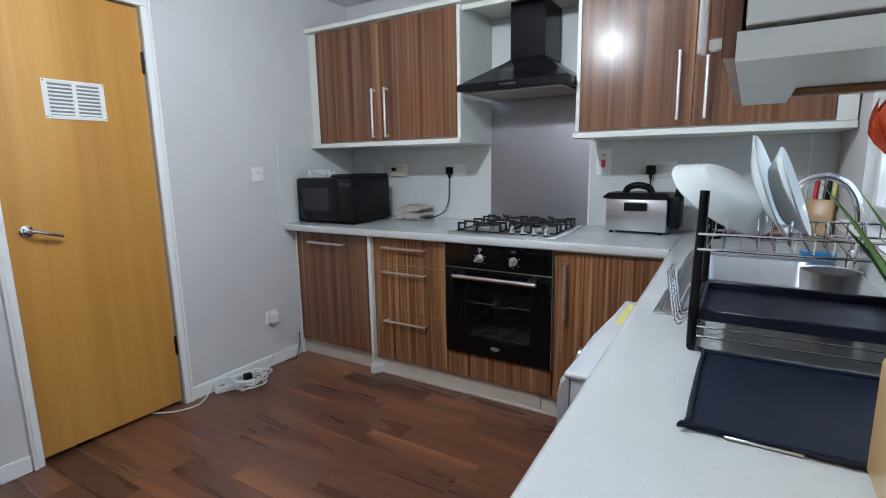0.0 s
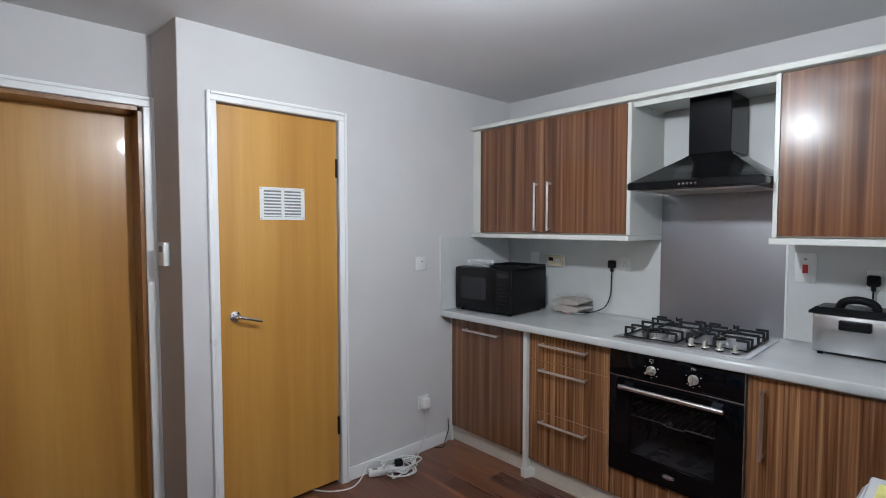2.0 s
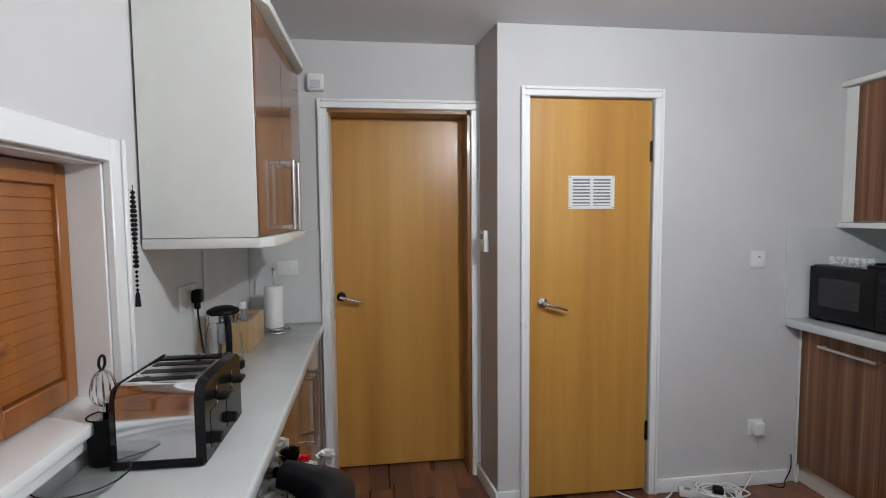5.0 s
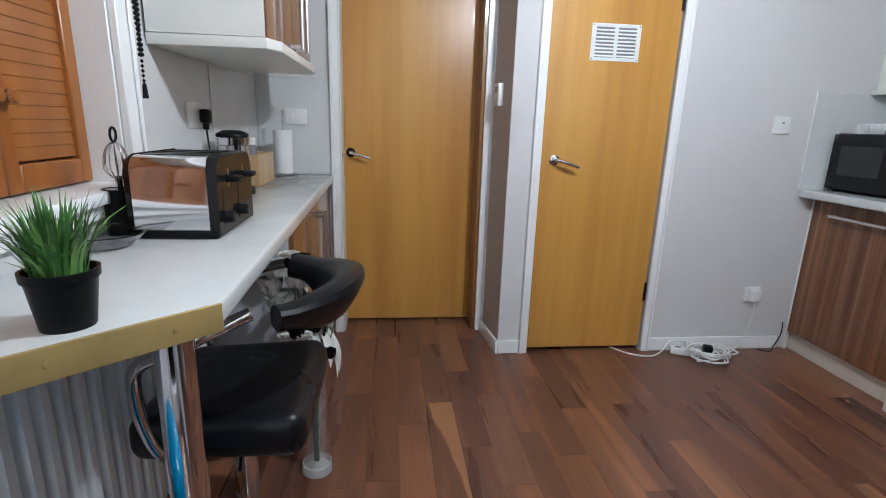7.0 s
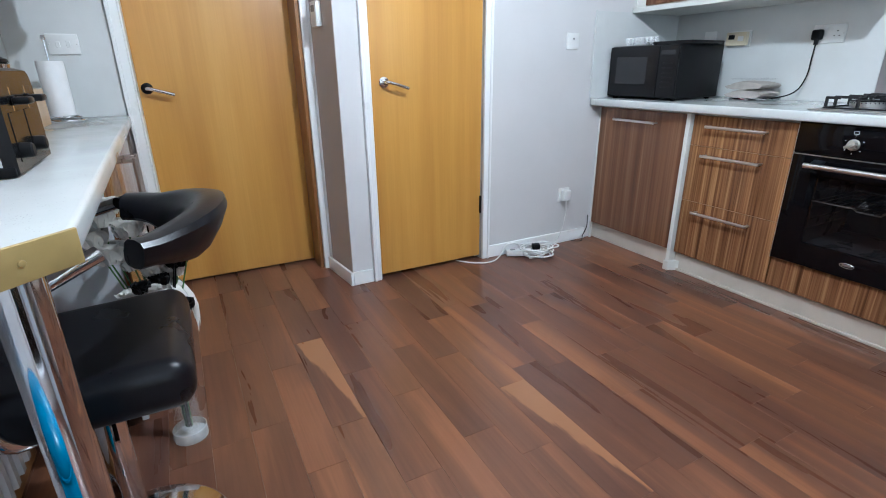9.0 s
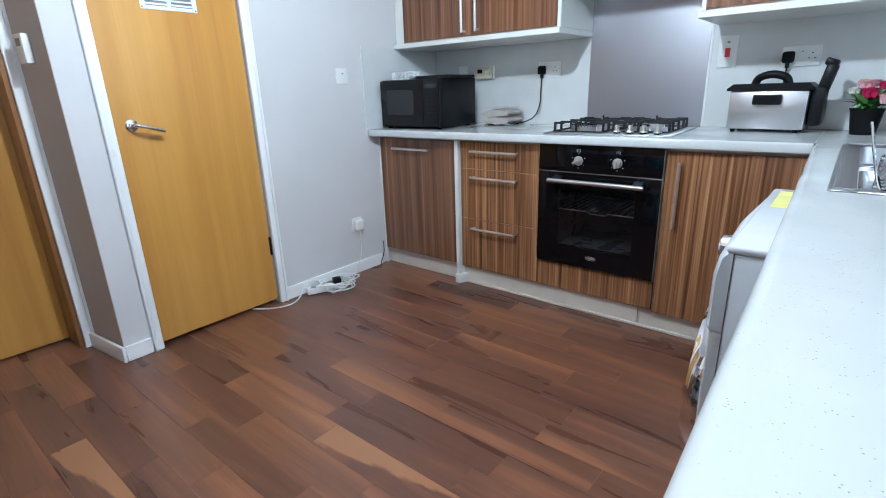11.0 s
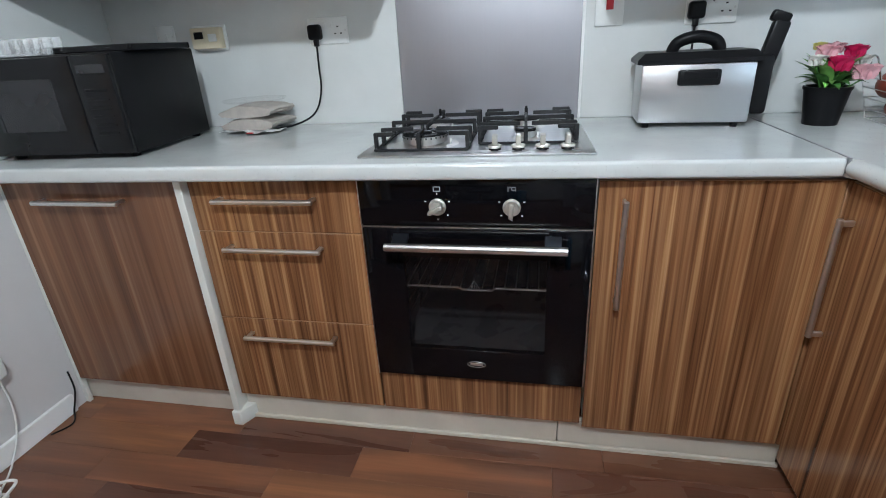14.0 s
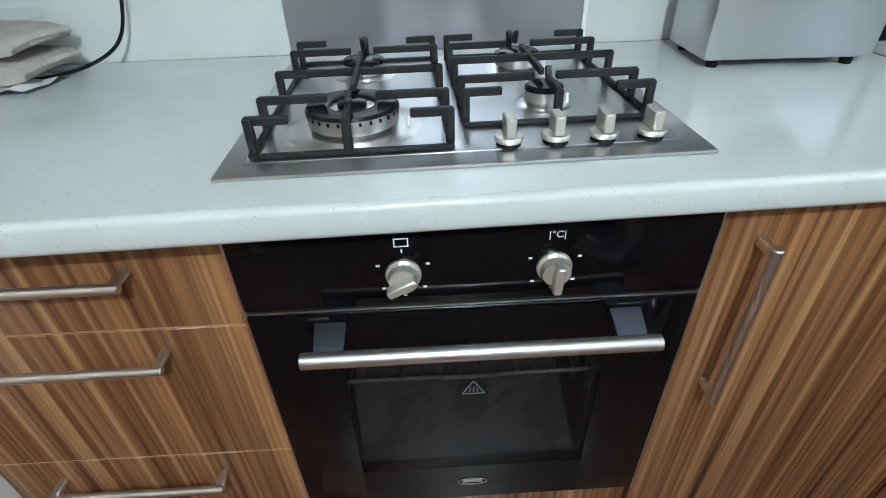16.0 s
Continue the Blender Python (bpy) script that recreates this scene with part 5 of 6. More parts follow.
for k in range(48):
    a = rng.uniform(0, 6.28)
    part("leaf", leaf((0.02 * math.cos(a), 0.02 * math.sin(a), 0.10), (rng.uniform(0.06, 0.10) * math.cos(a), rng.uniform(0.06, 0.10) * math.sin(a), rng.uniform(0.10, 0.19)), 0.014, 0.012), M_LIGHTGREEN if k % 3 else M_GREEN, pot)

bk = thing("fruit_basket", (0.315, 2.745, ZT), "chrome wire basket of red fruit", "basket", rz=-8)
for k in range(5):
    z = 0.006 + k * 0.028
    w, dpt = 0.085 + 0.006 * k, 0.07 + 0.005 * k
    part("wire", tube([(-w, -dpt, z), (w, -dpt, z), (w, dpt, z), (-w, dpt, z)], 0.0014, 6, True), M_STEEL, bk)
for k in range(4):
    t = -0.085 + k * 0.0567
    part("wire", tube([(t * 1.28, -0.091, 0.12), (t, -0.07, 0.006), (t, 0.07, 0.006), (t * 1.28, 0.091, 0.12)], 0.0014, 6), M_STEEL, bk)
for x in (-0.11, 0.11):
    part("handle", tube(curve_points([(x, -0.03, 0.118), (x * 1.12, -0.024, 0.165), (x * 1.14, 0.0, 0.178), (x * 1.12, 0.024, 0.165), (x, 0.03, 0.118)], 5), 0.0025, 8), M_CHROME, bk)
fruit0 = None
for x, y, z in ((-0.045, -0.03, 0.046), (0.035, -0.035, 0.046), (0.0, 0.035, 0.046), (-0.01, -0.01, 0.105), (0.05, 0.025, 0.10), (-0.055, 0.03, 0.10)):
    m = bk.matrix_world @ pose(x, y, z, 20 * x * 100, 11)
    if fruit0 is None:
        fruit0 = thing("apple", (0, 0, 0), "red and orange apple in the wire basket", "fruit", group="apples in the basket")
        part("flesh", lathe([(0, -0.030), (0.012, -0.034), (0.028, -0.024), (0.037, 0.0), (0.033, 0.022), (0.018, 0.034), (0.006, 0.030), (0, 0.026)], 20), M_FRUIT, fruit0)
        part("stalk", tube([(0, 0, 0.024), (0.002, 0, 0.042)], 0.0015, 5), M_DOORDARK, fruit0)
        fruit0.matrix_world = m
    else:
        copy_thing(fruit0, m)

# ---- sink run ----
sk = thing("sink", (0.050, 1.395, ZT), "stainless steel inset sink with a drainer", "sink")
SWD, SLN = 0.470, 0.940
b0, b1, d0, d1, xi0, xi1, zr = 0.44, 0.895, 0.05, 0.395, 0.05, 0.40, 0.004
part("rim", join(box(0, xi0, 0, SLN, 0.0008, zr, 0.0015), box(xi1, SWD, 0, SLN, 0.0008, zr, 0.0015), box(xi0, xi1, b1, SLN, 0.0008, zr, 0.0015), box(xi0, xi1, d1, b0, 0.0008, zr, 0.0015), box(xi0, xi1, 0, d0, 0.0008, zr, 0.0015),
                 tube(curve_points([(0.012, 0.012, zr), (SWD - 0.012, 0.012, zr), (SWD - 0.012, SLN - 0.012, zr), (0.012, SLN - 0.012, zr)], 1, True), 0.004, 6, True)), M_SINK, sk)


def basin(x0, x1, y0, y1, depth, r):
    rings = []
    for z, ins in ((0.002, 0.0), (-0.006, 0.006), (-depth + 0.03, 0.016), (-depth + 0.008, 0.028), (-depth, 0.05)):
        ring = []
        for cx, cy, a0 in ((x1 - r, y1 - r, 0), (x0 + r, y1 - r, 90), (x0 + r, y0 + r, 180), (x1 - r, y0 + r, 270)):
            for k in range(5):
                a = radians(a0 + k * 22.5)
                ring.append((cx + (r - ins * 0.6) * math.cos(a) - ins * 0.4 * math.copysign(1, cx - (x0 + x1) / 2), cy + (r - ins * 0.6) * math.sin(a) - ins * 0.4 * math.copysign(1, cy - (y0 + y1) / 2), z))
        rings.append(ring)
    bm = bmesh.new()
    vs = [[bm.verts.new(p) for p in g] for g in rings]
    for p, q in zip(vs, vs[1:]):
        for k in range(len(p)):
            j = (k + 1) % len(p)
            bm.faces.new((p[k], q[k], q[j], p[j]))
    bm.faces.new(vs[-1])
    return bm


part("bowl", basin(xi0 - 0.006, xi1 + 0.006, b0 - 0.006, b1 + 0.006, 0.17, 0.05), M_SINK, sk, "deep steel bowl")
dn = part("drainer", basin(xi0 - 0.006, xi1 + 0.006, d0 - 0.006, d1 + 0.006, 0.035, 0.05), M_SINK, sk, "shallow ribbed drainer")
for k in range(7):
    part("rib", tube([(xi0 + 0.05 + k * 0.042, d0 + 0.05, -0.033), (xi0 + 0.05 + k * 0.042, d1 - 0.03, -0.030)], 0.004, 6), M_SINK, dn)
part("waste", lathe([(0, -0.166), (0.03, -0.166), (0.036, -0.168), (0.04, -0.1695)], 20, ((xi0 + xi1) / 2, (b0 + b1) / 2, 0)), M_CHROME, sk)
tap = thing("mixer_tap", (0.535, 2.100, ZT), "chrome swan neck mixer tap", "tap")
part("base", lathe([(0, 0), (0.026, 0), (0.026, 0.02), (0.021, 0.03), (0.020, 0.075), (0.014, 0.085), (0, 0.085)], 24), M_CHROME, tap)
part("spout", tube(curve_points([(0, 0, 0.08), (0, 0, 0.20), (-0.035, 0, 0.285), (-0.10, 0, 0.315), (-0.165, 0, 0.285), (-0.195, 0, 0.20), (-0.197, 0, 0.165)], 6), 0.0125, 14), M_CHROME, tap)
part("lever", join(tube([(0.0, -0.02, 0.05), (0.0, -0.055, 0.06)], 0.007, 10), tube([(0, -0.05, 0.058), (0.0, -0.062, 0.105)], 0.005, 10)), M_CHROME, tap)
kb = thing("knife_block", (0.515, 2.855, ZT), "light wood knife block with coloured handles", "knife block", rz=-20)
part("block", moved(box(-0.05, 0.05, -0.045, 0.045, 0, 0.17, 0.006, 2), pose(0, 0, 0.014, -10)), M_BLOCK, kb)
for x, mat in ((-0.034, M_RED), (-0.012, M_FLOWERWHITE), (0.012, M_BLACK), (0.034, M_YELLOW)):
    part("knife_handle", moved(box(x - 0.008, x + 0.008, -0.012, 0.012, 0.17, 0.265, 0.005, 2), pose(0, 0, 0.014, -10)), mat, kb)
sp = thing("sponge", (0.47, 2.36, ZT + 0.0005), "blue washing-up sponge behind the sink", "sponge", rz=12)
part("foam", box(-0.05, 0.05, -0.03, 0.03, 0, 0.03, 0.005, 2), M_BLUE, sp)
pt = thing("cutlery_drainer", (0.42, 1.62, ZT + 0.004), "perforated steel cutlery pot on the drainer", "pot")
part("wall", lathe([(0, 0.002), (0.056, 0.002), (0.060, 0.095), (0.063, 0.098), (0.063, 0.094), (0.058, 0.0), (0, 0.0)], 32), M_STEEL, pt)
for k in range(14):
    for z in (0.055, 0.075):
        a = 2 * math.pi * (k + (z > 0.06) * 0.5) / 14
        part("hole", moved(lathe([(0, 0.0008), (0.004, 0.0006), (0.0045, 0)], 8), pose(0.0592 * math.cos(a), 0.0592 * math.sin(a), z, 0, 90, math.degrees(a))), M_BLACK, pt)
gl = thing("drinking_glass", (0.160, 1.520, ZT - 0.026), "clear glass tumbler upside down on the drainer", "glass")
part("cup", lathe([(0.036, 0.0), (0.032, 0.088), (0.028, 0.092), (0, 0.092), (0, 0.080), (0.028, 0.080), (0.033, 0.0)], 24), M_GLASS, gl)

rk = thing("dish_rack", (0.155, 1.18, ZT), "two tier dish rack with black posts and chrome wire", "dish rack")
RW, RD = 0.365, 0.30
for x in (0.0, RW):
    part("post", tube(curve_points([(x, 0.0, 0.006), (x, -0.005, 0.03), (x, 0.0, 0.09), (x + 0.002, 0.01, 0.20), (x + 0.004, 0.02, 0.318)], 4), 0.009, 10, flat=1.0), M_BLACKGLOSS, rk, "black upright post")
    part("post", tube([(x, RD, 0.0), (x, RD, 0.25)], 0.008, 10), M_BLACKGLOSS, rk)
    part("side_rail", tube([(x, 0, 0.22), (x, RD, 0.22)], 0.004, 8), M_BLACKGLOSS, rk)
    part("side_rail", tube([(x, 0, 0.075), (x, RD, 0.075)], 0.004, 8), M_BLACKGLOSS, rk)
    part("foot_rail", tube([(x, -0.01, 0.008), (x, RD + 0.01, 0.008)], 0.008, 8), M_BLACKGLOSS, rk)
for z in (0.205, 0.235):
    part("wire", tube([(0, 0.0, z), (RW, 0.0, z), (RW, RD, z), (0, RD, z)], 0.0028, 8, True), M_CHROME, rk)
for k in range(13):
    x = 0.015 + k * (RW - 0.03) / 12
    part("wire", tube([(x, 0.0, 0.236), (x, 0.002, 0.205), (x, RD - 0.002, 0.205), (x, RD, 0.236)], 0.0018, 6), M_CHROME, rk)
    if k % 2:
        part("divider", tube(curve_points([(x, 0.10, 0.205), (x, 0.105, 0.245), (x, 0.12, 0.255), (x, 0.135, 0.245), (x, 0.14, 0.205)], 3), 0.0018, 6), M_CHROME, rk)
lt = part("lower_tray", join(box(0.012, RW - 0.012, 0.012, RD - 0.03, 0.060, 0.065), box(0.006, RW - 0.006, 0.004, 0.012, 0.060, 0.084, 0.003), box(0.006, RW - 0.006, RD - 0.03, RD - 0.022, 0.060, 0.084, 0.003), box(0.005, 0.012, 0.012, RD - 0.03, 0.060, 0.084, 0.003), box(RW - 0.012, RW - 0.005, 0.012, RD - 0.03, 0.060, 0.084, 0.003)), M_NAVY, rk, "glossy navy black tray")
for z in (0.03, 0.05):
    part("wire", tube([(0, -0.004, z), (RW, -0.004, z)], 0.0018, 6), M_CHROME, rk)
for k in range(4):
    y = 0.03 + k * 0.035
    part("hook", tube(curve_points([(-0.008, y, 0.06), (-0.03, y - 0.02, 0.045), (-0.045, y, 0.09), (-0.058, y + 0.03, 0.145)], 4), 0.0022, 6), M_CHROME, rk, "chrome cup hook")
mat_ = thing("draining_tray", (0.177, 0.840, ZT + 0.0005), "flat black plastic draining tray with a rounded lip", "tray")
part("base", box(0, 0.335, 0, 0.318, 0, 0.006, 0.003), M_NAVY, mat_)
part("lip", tube(curve_points([(0.02, 0.004, 0.008), (0.315, 0.004, 0.008), (0.331, 0.02, 0.008), (0.331, 0.30, 0.008), (0.315, 0.316, 0.008), (0.02, 0.316, 0.008), (0.004, 0.30, 0.008), (0.004, 0.02, 0.008)], 4, True), 0.0042, 8, True), M_NAVY, mat_)
part("spout_notch", box(0.05, 0.14, -0.004, 0.0, 0.001, 0.005, 0.001), M_SATIN, mat_, "pale worn edge")


def dish(r, depth):
    return lathe([(0, 0.0), (r * 0.55, 0.0), (r * 0.62, 0.003), (r * 0.97, depth), (r, depth + 0.002), (r * 0.985, depth + 0.005), (r * 0.60, 0.009), (0, 0.006)], 40)


def tipped(at, normal, spin=0.0):
    return Matrix.Translation(at) @ Vector(normal).to_track_quat("Z", "Y").to_matrix().to_4x4() @ pose(0, 0, 0, 0, 0, spin)


pl = thing("serving_bowl", (0, 0, 0), "large white oval serving dish leaning in the rack", "dish")
part("bowl", moved(dish(0.150, 0.040), Matrix.Diagonal((1.0, 0.8, 1, 1))), M_CERAMIC, pl)
pl.matrix_world = tipped((0.205, 1.40, 1.232), (-0.60, 0.22, -0.77))
pl = thing("dinner_plate", (0, 0, 0), "white dinner plate upright in the rack", "plate")
part("plate", dish(0.115, 0.018), M_CERAMIC, pl)
pl.matrix_world = tipped((0.252, 1.40, 1.222), (0.93, -0.12, 0.33))
pl = thing("soup_plate", (0, 0, 0), "white square soup plate upright in the rack", "plate")
part("plate", dish(0.100, 0.034), M_CERAMIC, pl)
pl.matrix_world = tipped((0.282, 1.40, 1.205), (0.93, -0.12, 0.33))

wb = thing("wooden_trough", (0.378, 0.575, ZT + 0.0005), "rounded light wood planter at the worktop end", "planter")
part("side", box(0, 0.016, 0, 0.27, 0, 0.15, 0.007, 3), M_BLOCK, wb)
part("side", box(0.124, 0.140, 0, 0.27, 0, 0.15, 0.007, 3), M_BLOCK, wb)
part("end", box(0.016, 0.124, 0.004, 0.018, 0, 0.14, 0.004), M_BLOCK, wb)
part("end", box(0.016, 0.124, 0.252, 0.266, 0, 0.14, 0.004), M_BLOCK, wb)
part("base", box(0.016, 0.124, 0.018, 0.252, 0.004, 0.016, 0.002), M_BLOCK, wb)
tu = thing("tulips", (0.437, 0.72, ZT + 0.0168), "bunch of red and pink tulips in the planter", "flowers")
rng = random.Random(12)
for k, (dx, dy, h, mat) in enumerate(((-0.092, 0.02, 0.385, M_ORANGE), (-0.035, 0.05, 0.47, M_ORANGE), (-0.075, -0.03, 0.29, M_PINK), (0.02, 0.0, 0.46, M_RED), (0.03, 0.06, 0.42, M_PINK), (-0.02, -0.05, 0.40, M_ORANGE))):
    part("stem", tube(curve_points([(dx * 0.3, dy * 0.3, 0), (dx * 0.6, dy * 0.6, h * 0.5), (dx, dy, h - 0.02)], 4), 0.003, 6), M_LIGHTGREEN, tu)
    petals = []
    for j in range(6):
        a = j * 60 + 13 * k
        petals.append(moved(leaf((0.004, 0, 0), (0.016, 0, 0.055), 0.018, -0.012), pose(dx, dy, h - 0.02, 0, 0, a)))
    part("petals", join(*petals), mat, tu)
for k in range(16):
    a = rng.uniform(90, 290)
    l = rng.uniform(0.14, 0.32)
    part("leaf", leaf((0.015 * math.cos(radians(a)), 0.015 * math.sin(radians(a)), 0.02), (rng.uniform(0.03, 0.075) * math.cos(radians(a)), rng.uniform(0.03, 0.07) * math.sin(radians(a)), l), 0.022, 0.02), M_LIGHTGREEN if k % 2 else M_GREEN, tu)

for tip, mat in (((-0.150, 0.03, 0.345), M_LIGHTGREEN), ((-0.125, 0.05, 0.30), M_GREEN), ((-0.118, 0.01, 0.335), M_LIGHTGREEN)):
    part("leaf", leaf((-0.02, 0.01, 0.06), tip, 0.024, 0.02), mat, tu)

# washing machine
wm = thing("washing_machine", (-0.076, 1.650, 0), "white front loading washing machine under the worktop", "washing machine", rz=-90)
WW = 0.598
part("body", box(0, WW, 0.022, 0.60, 0.012, 0.846, 0.006, 2), M_ENAMEL, wm)
part("top", box(-0.001, WW + 0.001, 0.010, 0.60, 0.846, 0.862, 0.007, 3), M_ENAMEL, wm)
front = loft([[(x, y, z) for x, y in ((0, 0.022), (0, 0.004), (0.02, -0.002), (WW / 2, -0.010), (WW - 0.02, -0.002), (WW, 0.004), (WW, 0.022))] for z in (0.03, 0.690)])
part("front_panel", front, M_ENAMEL, wm)
ctl = part("control_panel", loft([[(x, y + o, z) for x, y in ((0, 0.022 - o), (0, 0.000), (0.02, -0.008), (WW / 2, -0.018), (WW - 0.02, -0.008), (WW, 0.000), (WW, 0.022 - o))] for z, o in ((0.693, 0.0), (0.80, 0.0), (0.835, 0.006), (0.846, 0.014))]), M_ENAMEL, wm)
kn = part("dial", moved(lathe([(0.040, 0), (0.040, 0.006), (0.030, 0.010), (0.028, 0.034), (0.024, 0.038), (0, 0.038)], 32), pose(0.270, -0.014, 0.762, 90)), M_CHROME, ctl, "chrome programme dial")
part("dial_ring", moved(lathe([(0.041, 0.001), (0.050, 0.002), (0.050, 0)], 32), pose(0.270, -0.016, 0.762, 90)), M_BLACK, kn)
part("display", box(0.455, 0.515, -0.0152, -0.004, 0.770, 0.806, 0.002), M_BLACKGLASS, ctl, "small dark display")
for k in range(5):
    part("button", moved(lathe([(0.008, 0), (0.008, 0.002), (0.006, 0.003), (0, 0.003)], 14), pose(0.38 + k * 0.042, -0.015 + 0.002 * abs(k - 1), 0.720, 90)), M_WHITE, ctl)
for k in range(4):
    part("print", box(0.40, 0.425, -0.0172, -0.012, 0.735 + k * 0.017, 0.738 + k * 0.017, 0), M_GREY, ctl)
part("drawer", box(0.02, 0.15, -0.0125, 0.0, 0.715, 0.80, 0.004, 2), M_WHITE, ctl, "detergent drawer")
part("sticker", moved(box(-0.036, 0.036, -0.0008, 0.0008, -0.055, 0.055, 0), pose(0.045, -0.0052, 0.628, 0, 0, -2)), M_STICKER, wm, "red energy sticker")
part("sticker_mark", join(*[tube([(0.045 + 0.014 * math.cos(t), -0.0068, z + 0.014 * math.sin(t)) for t in (2 * math.pi * k / 16 for k in range(16))], 0.0025, 5, True) for z in (0.652, 0.618)]), M_WHITE, wm, "white ring marks")
ringd = part("door", moved(lathe([(0.150, 0.0), (0.215, 0.0), (0.215, 0.018), (0.200, 0.040), (0.178, 0.046), (0.160, 0.040), (0.150, 0.020)], 48), pose(WW / 2, -0.006, 0.440, 90)), M_CHROME, wm, "round chrome door ring")
part("door_glass", moved(lathe([(0, 0.030), (0.08, 0.027), (0.135, 0.014), (0.151, 0.004)], 40), pose(WW / 2, -0.010, 0.440, 90)), M_BLACKGLASS, ringd, "dark domed door glass")
part("filter_flap", box(WW - 0.12, WW - 0.02, -0.006, 0.004, 0.05, 0.12, 0.003), M_WHITE, wm)
part("energy_label", box(0.04, 0.24, 0.03, 0.14, 0.8620, 0.8628, 0), M_YELLOW, wm, "yellow paper label on top")
part("red_label", box(0.015, 0.06, 0.10, 0.20, 0.8620, 0.8630, 0), M_STICKER, wm, "red label on top")

# ---- breakfast bar ----
to = thing("toaster", (-1.408, -0.462, ZT), "chrome and black four slice toaster", "toaster", rz=0)
TL, TD, TH = 0.292, 0.195, 0.192
prof = [(0.0, 0.02), (0.0, TH - 0.03), (0.012, TH - 0.008), (0.03, TH), (TL - 0.03, TH), (TL - 0.012, TH - 0.008), (TL, TH - 0.03), (TL, 0.02)]
shell = loft([[(x, y, z) for x, z in prof] for y in (0.014, TD - 0.014)])
part("shell", shell, M_CHROME, to, "polished chrome shell")
for y0, y1 in ((0.0, 0.013), (TD - 0.013, TD + 0.008)):
    part("end_cap", loft([[(x + (0.006 if x < 0.1 else -0.006) * e, y, z - 0.006 * e * (z > 0.1)) for x, z in [(-0.003, 0.006), (-0.003, TH - 0.03), (0.010, TH - 0.005), (0.03, TH + 0.003), (TL - 0.03, TH + 0.003), (TL - 0.010, TH - 0.005), (TL + 0.003, TH - 0.03), (TL + 0.003, 0.006)]] for y, e in ((y0, 1 if y0 == 0 else 0), (y1, 0 if y0 == 0 else 1))]), M_BLACKGLOSS, to, "black plastic end")
part("base", box(-0.004, TL + 0.004, -0.002, TD + 0.004, 0.002, 0.022, 0.004, 2), M_BLACK, to)
for x in (0.045, 0.105, 0.165, 0.225):
    part("slot", box(x, x + 0.028, 0.026, TD - 0.026, TH - 0.001, TH + 0.0012, 0), M_BLACK, to, "dark bread slot")
for x in (0.085, 0.205):
    part("lever", join(box(x - 0.024, x + 0.024, TD + 0.012, TD + 0.040, 0.128, 0.142, 0.005, 2), box(x - 0.004, x + 0.004, TD + 0.004, TD + 0.014, 0.126, 0.144, 0.001)), M_BLACK, to)
    part("lever_slot", box(x - 0.004, x + 0.004, TD + 0.0075, TD + 0.0085, 0.05, 0.16, 0), M_CHROME, to)
    part("browning_dial", moved(lathe([(0.015, 0), (0.014, 0.018), (0.011, 0.021), (0, 0.021)], 18), pose(x + 0.035, TD + 0.008, 0.045, -90)), M_BLACK, to)
    part("control_plate", box(x - 0.035, x + 0.05, TD + 0.0078, TD + 0.0092, 0.025, 0.115, 0.0004), M_BLACKGLOSS, to)

gp = thing("grass_pot", (-0.606, -0.296, ZT), "artificial green grass in a black plastic pot", "plant")
part("pot", lathe([(0, 0.0), (0.040, 0.0), (0.051, 0.080), (0.055, 0.080), (0.056, 0.094), (0.051, 0.094), (0.049, 0.080), (0, 0.075)], 28), M_BLACK, gp)
rng = random.Random(21)
for k in range(230):
    a, r0 = rng.uniform(0, 6.283), 0.040 * math.sqrt(rng.random())
    lean, l = rng.uniform(0.15, 1.0) * rng.random() ** 0.5, rng.uniform(0.08, 0.160)
    c, s_ = math.cos(a), math.sin(a)
    base = Vector((r0 * c, r0 * s_, 0.075))
    side = Vector((-s_, c, 0)) * rng.uniform(0.0030, 0.0050)
    bm = bmesh.new()
    rows = []
    for j in range(5):
        t = j / 4
        p = base + Vector((c, s_, 0)) * (l * 0.75 * lean * t ** 1.7) + Vector((0, 0, l * (t - 0.42 * lean * t * t)))
        w = side * (1 - t ** 2.2)
        rows.append([bm.verts.new(p - w), bm.verts.new(p + w + Vector((0, 0, 0.0006)))])
    for p, q in zip(rows, rows[1:]):
        bm.faces.new((p[0], p[1], q[1], q[0]))
    part("blade", bm, M_GREEN if k % 3 else M_LIGHTGREEN, gp)

gp.scale = (0.82, 0.82, 0.86)

kt = thing("glass_jug", (-1.880, -0.445, ZT), "glass electric jug with a chrome and black lid", "jug")
part("base", lathe([(0, 0), (0.062, 0), (0.062, 0.022), (0.055, 0.034), (0, 0.034)], 28), M_BLACK, kt)
part("glass", lathe([(0.056, 0.034), (0.060, 0.06), (0.055, 0.15), (0.046, 0.205), (0.044, 0.205), (0.053, 0.15), (0.058, 0.06), (0.054, 0.036), (0, 0.036)], 28), M_GLASS, kt)
part("collar", lathe([(0.046, 0.200), (0.052, 0.205), (0.054, 0.232), (0.048, 0.238), (0.046, 0.238)], 28), M_CHROME, kt)
part("lid", lathe([(0, 0.262), (0.03, 0.260), (0.050, 0.248), (0.052, 0.238), (0, 0.238)], 28), M_BLACK, kt)
part("handle", tube(curve_points([(0.045, 0.02, 0.225), (0.09, 0.04, 0.215), (0.10, 0.045, 0.13), (0.085, 0.038, 0.06), (0.055, 0.025, 0.04)], 5), 0.010, 10), M_BLACK, kt)
part("filter", lathe([(0, 0.11), (0.022, 0.11), (0.022, 0.20), (0, 0.20)], 18), M_STEEL, kt)
for o in kt.children:
    o.scale = (1.12, 1.12, 0.9)
wbx = thing("wooden_box", (-2.360, -0.520, ZT), "light wooden box under the wall cabinet", "box")
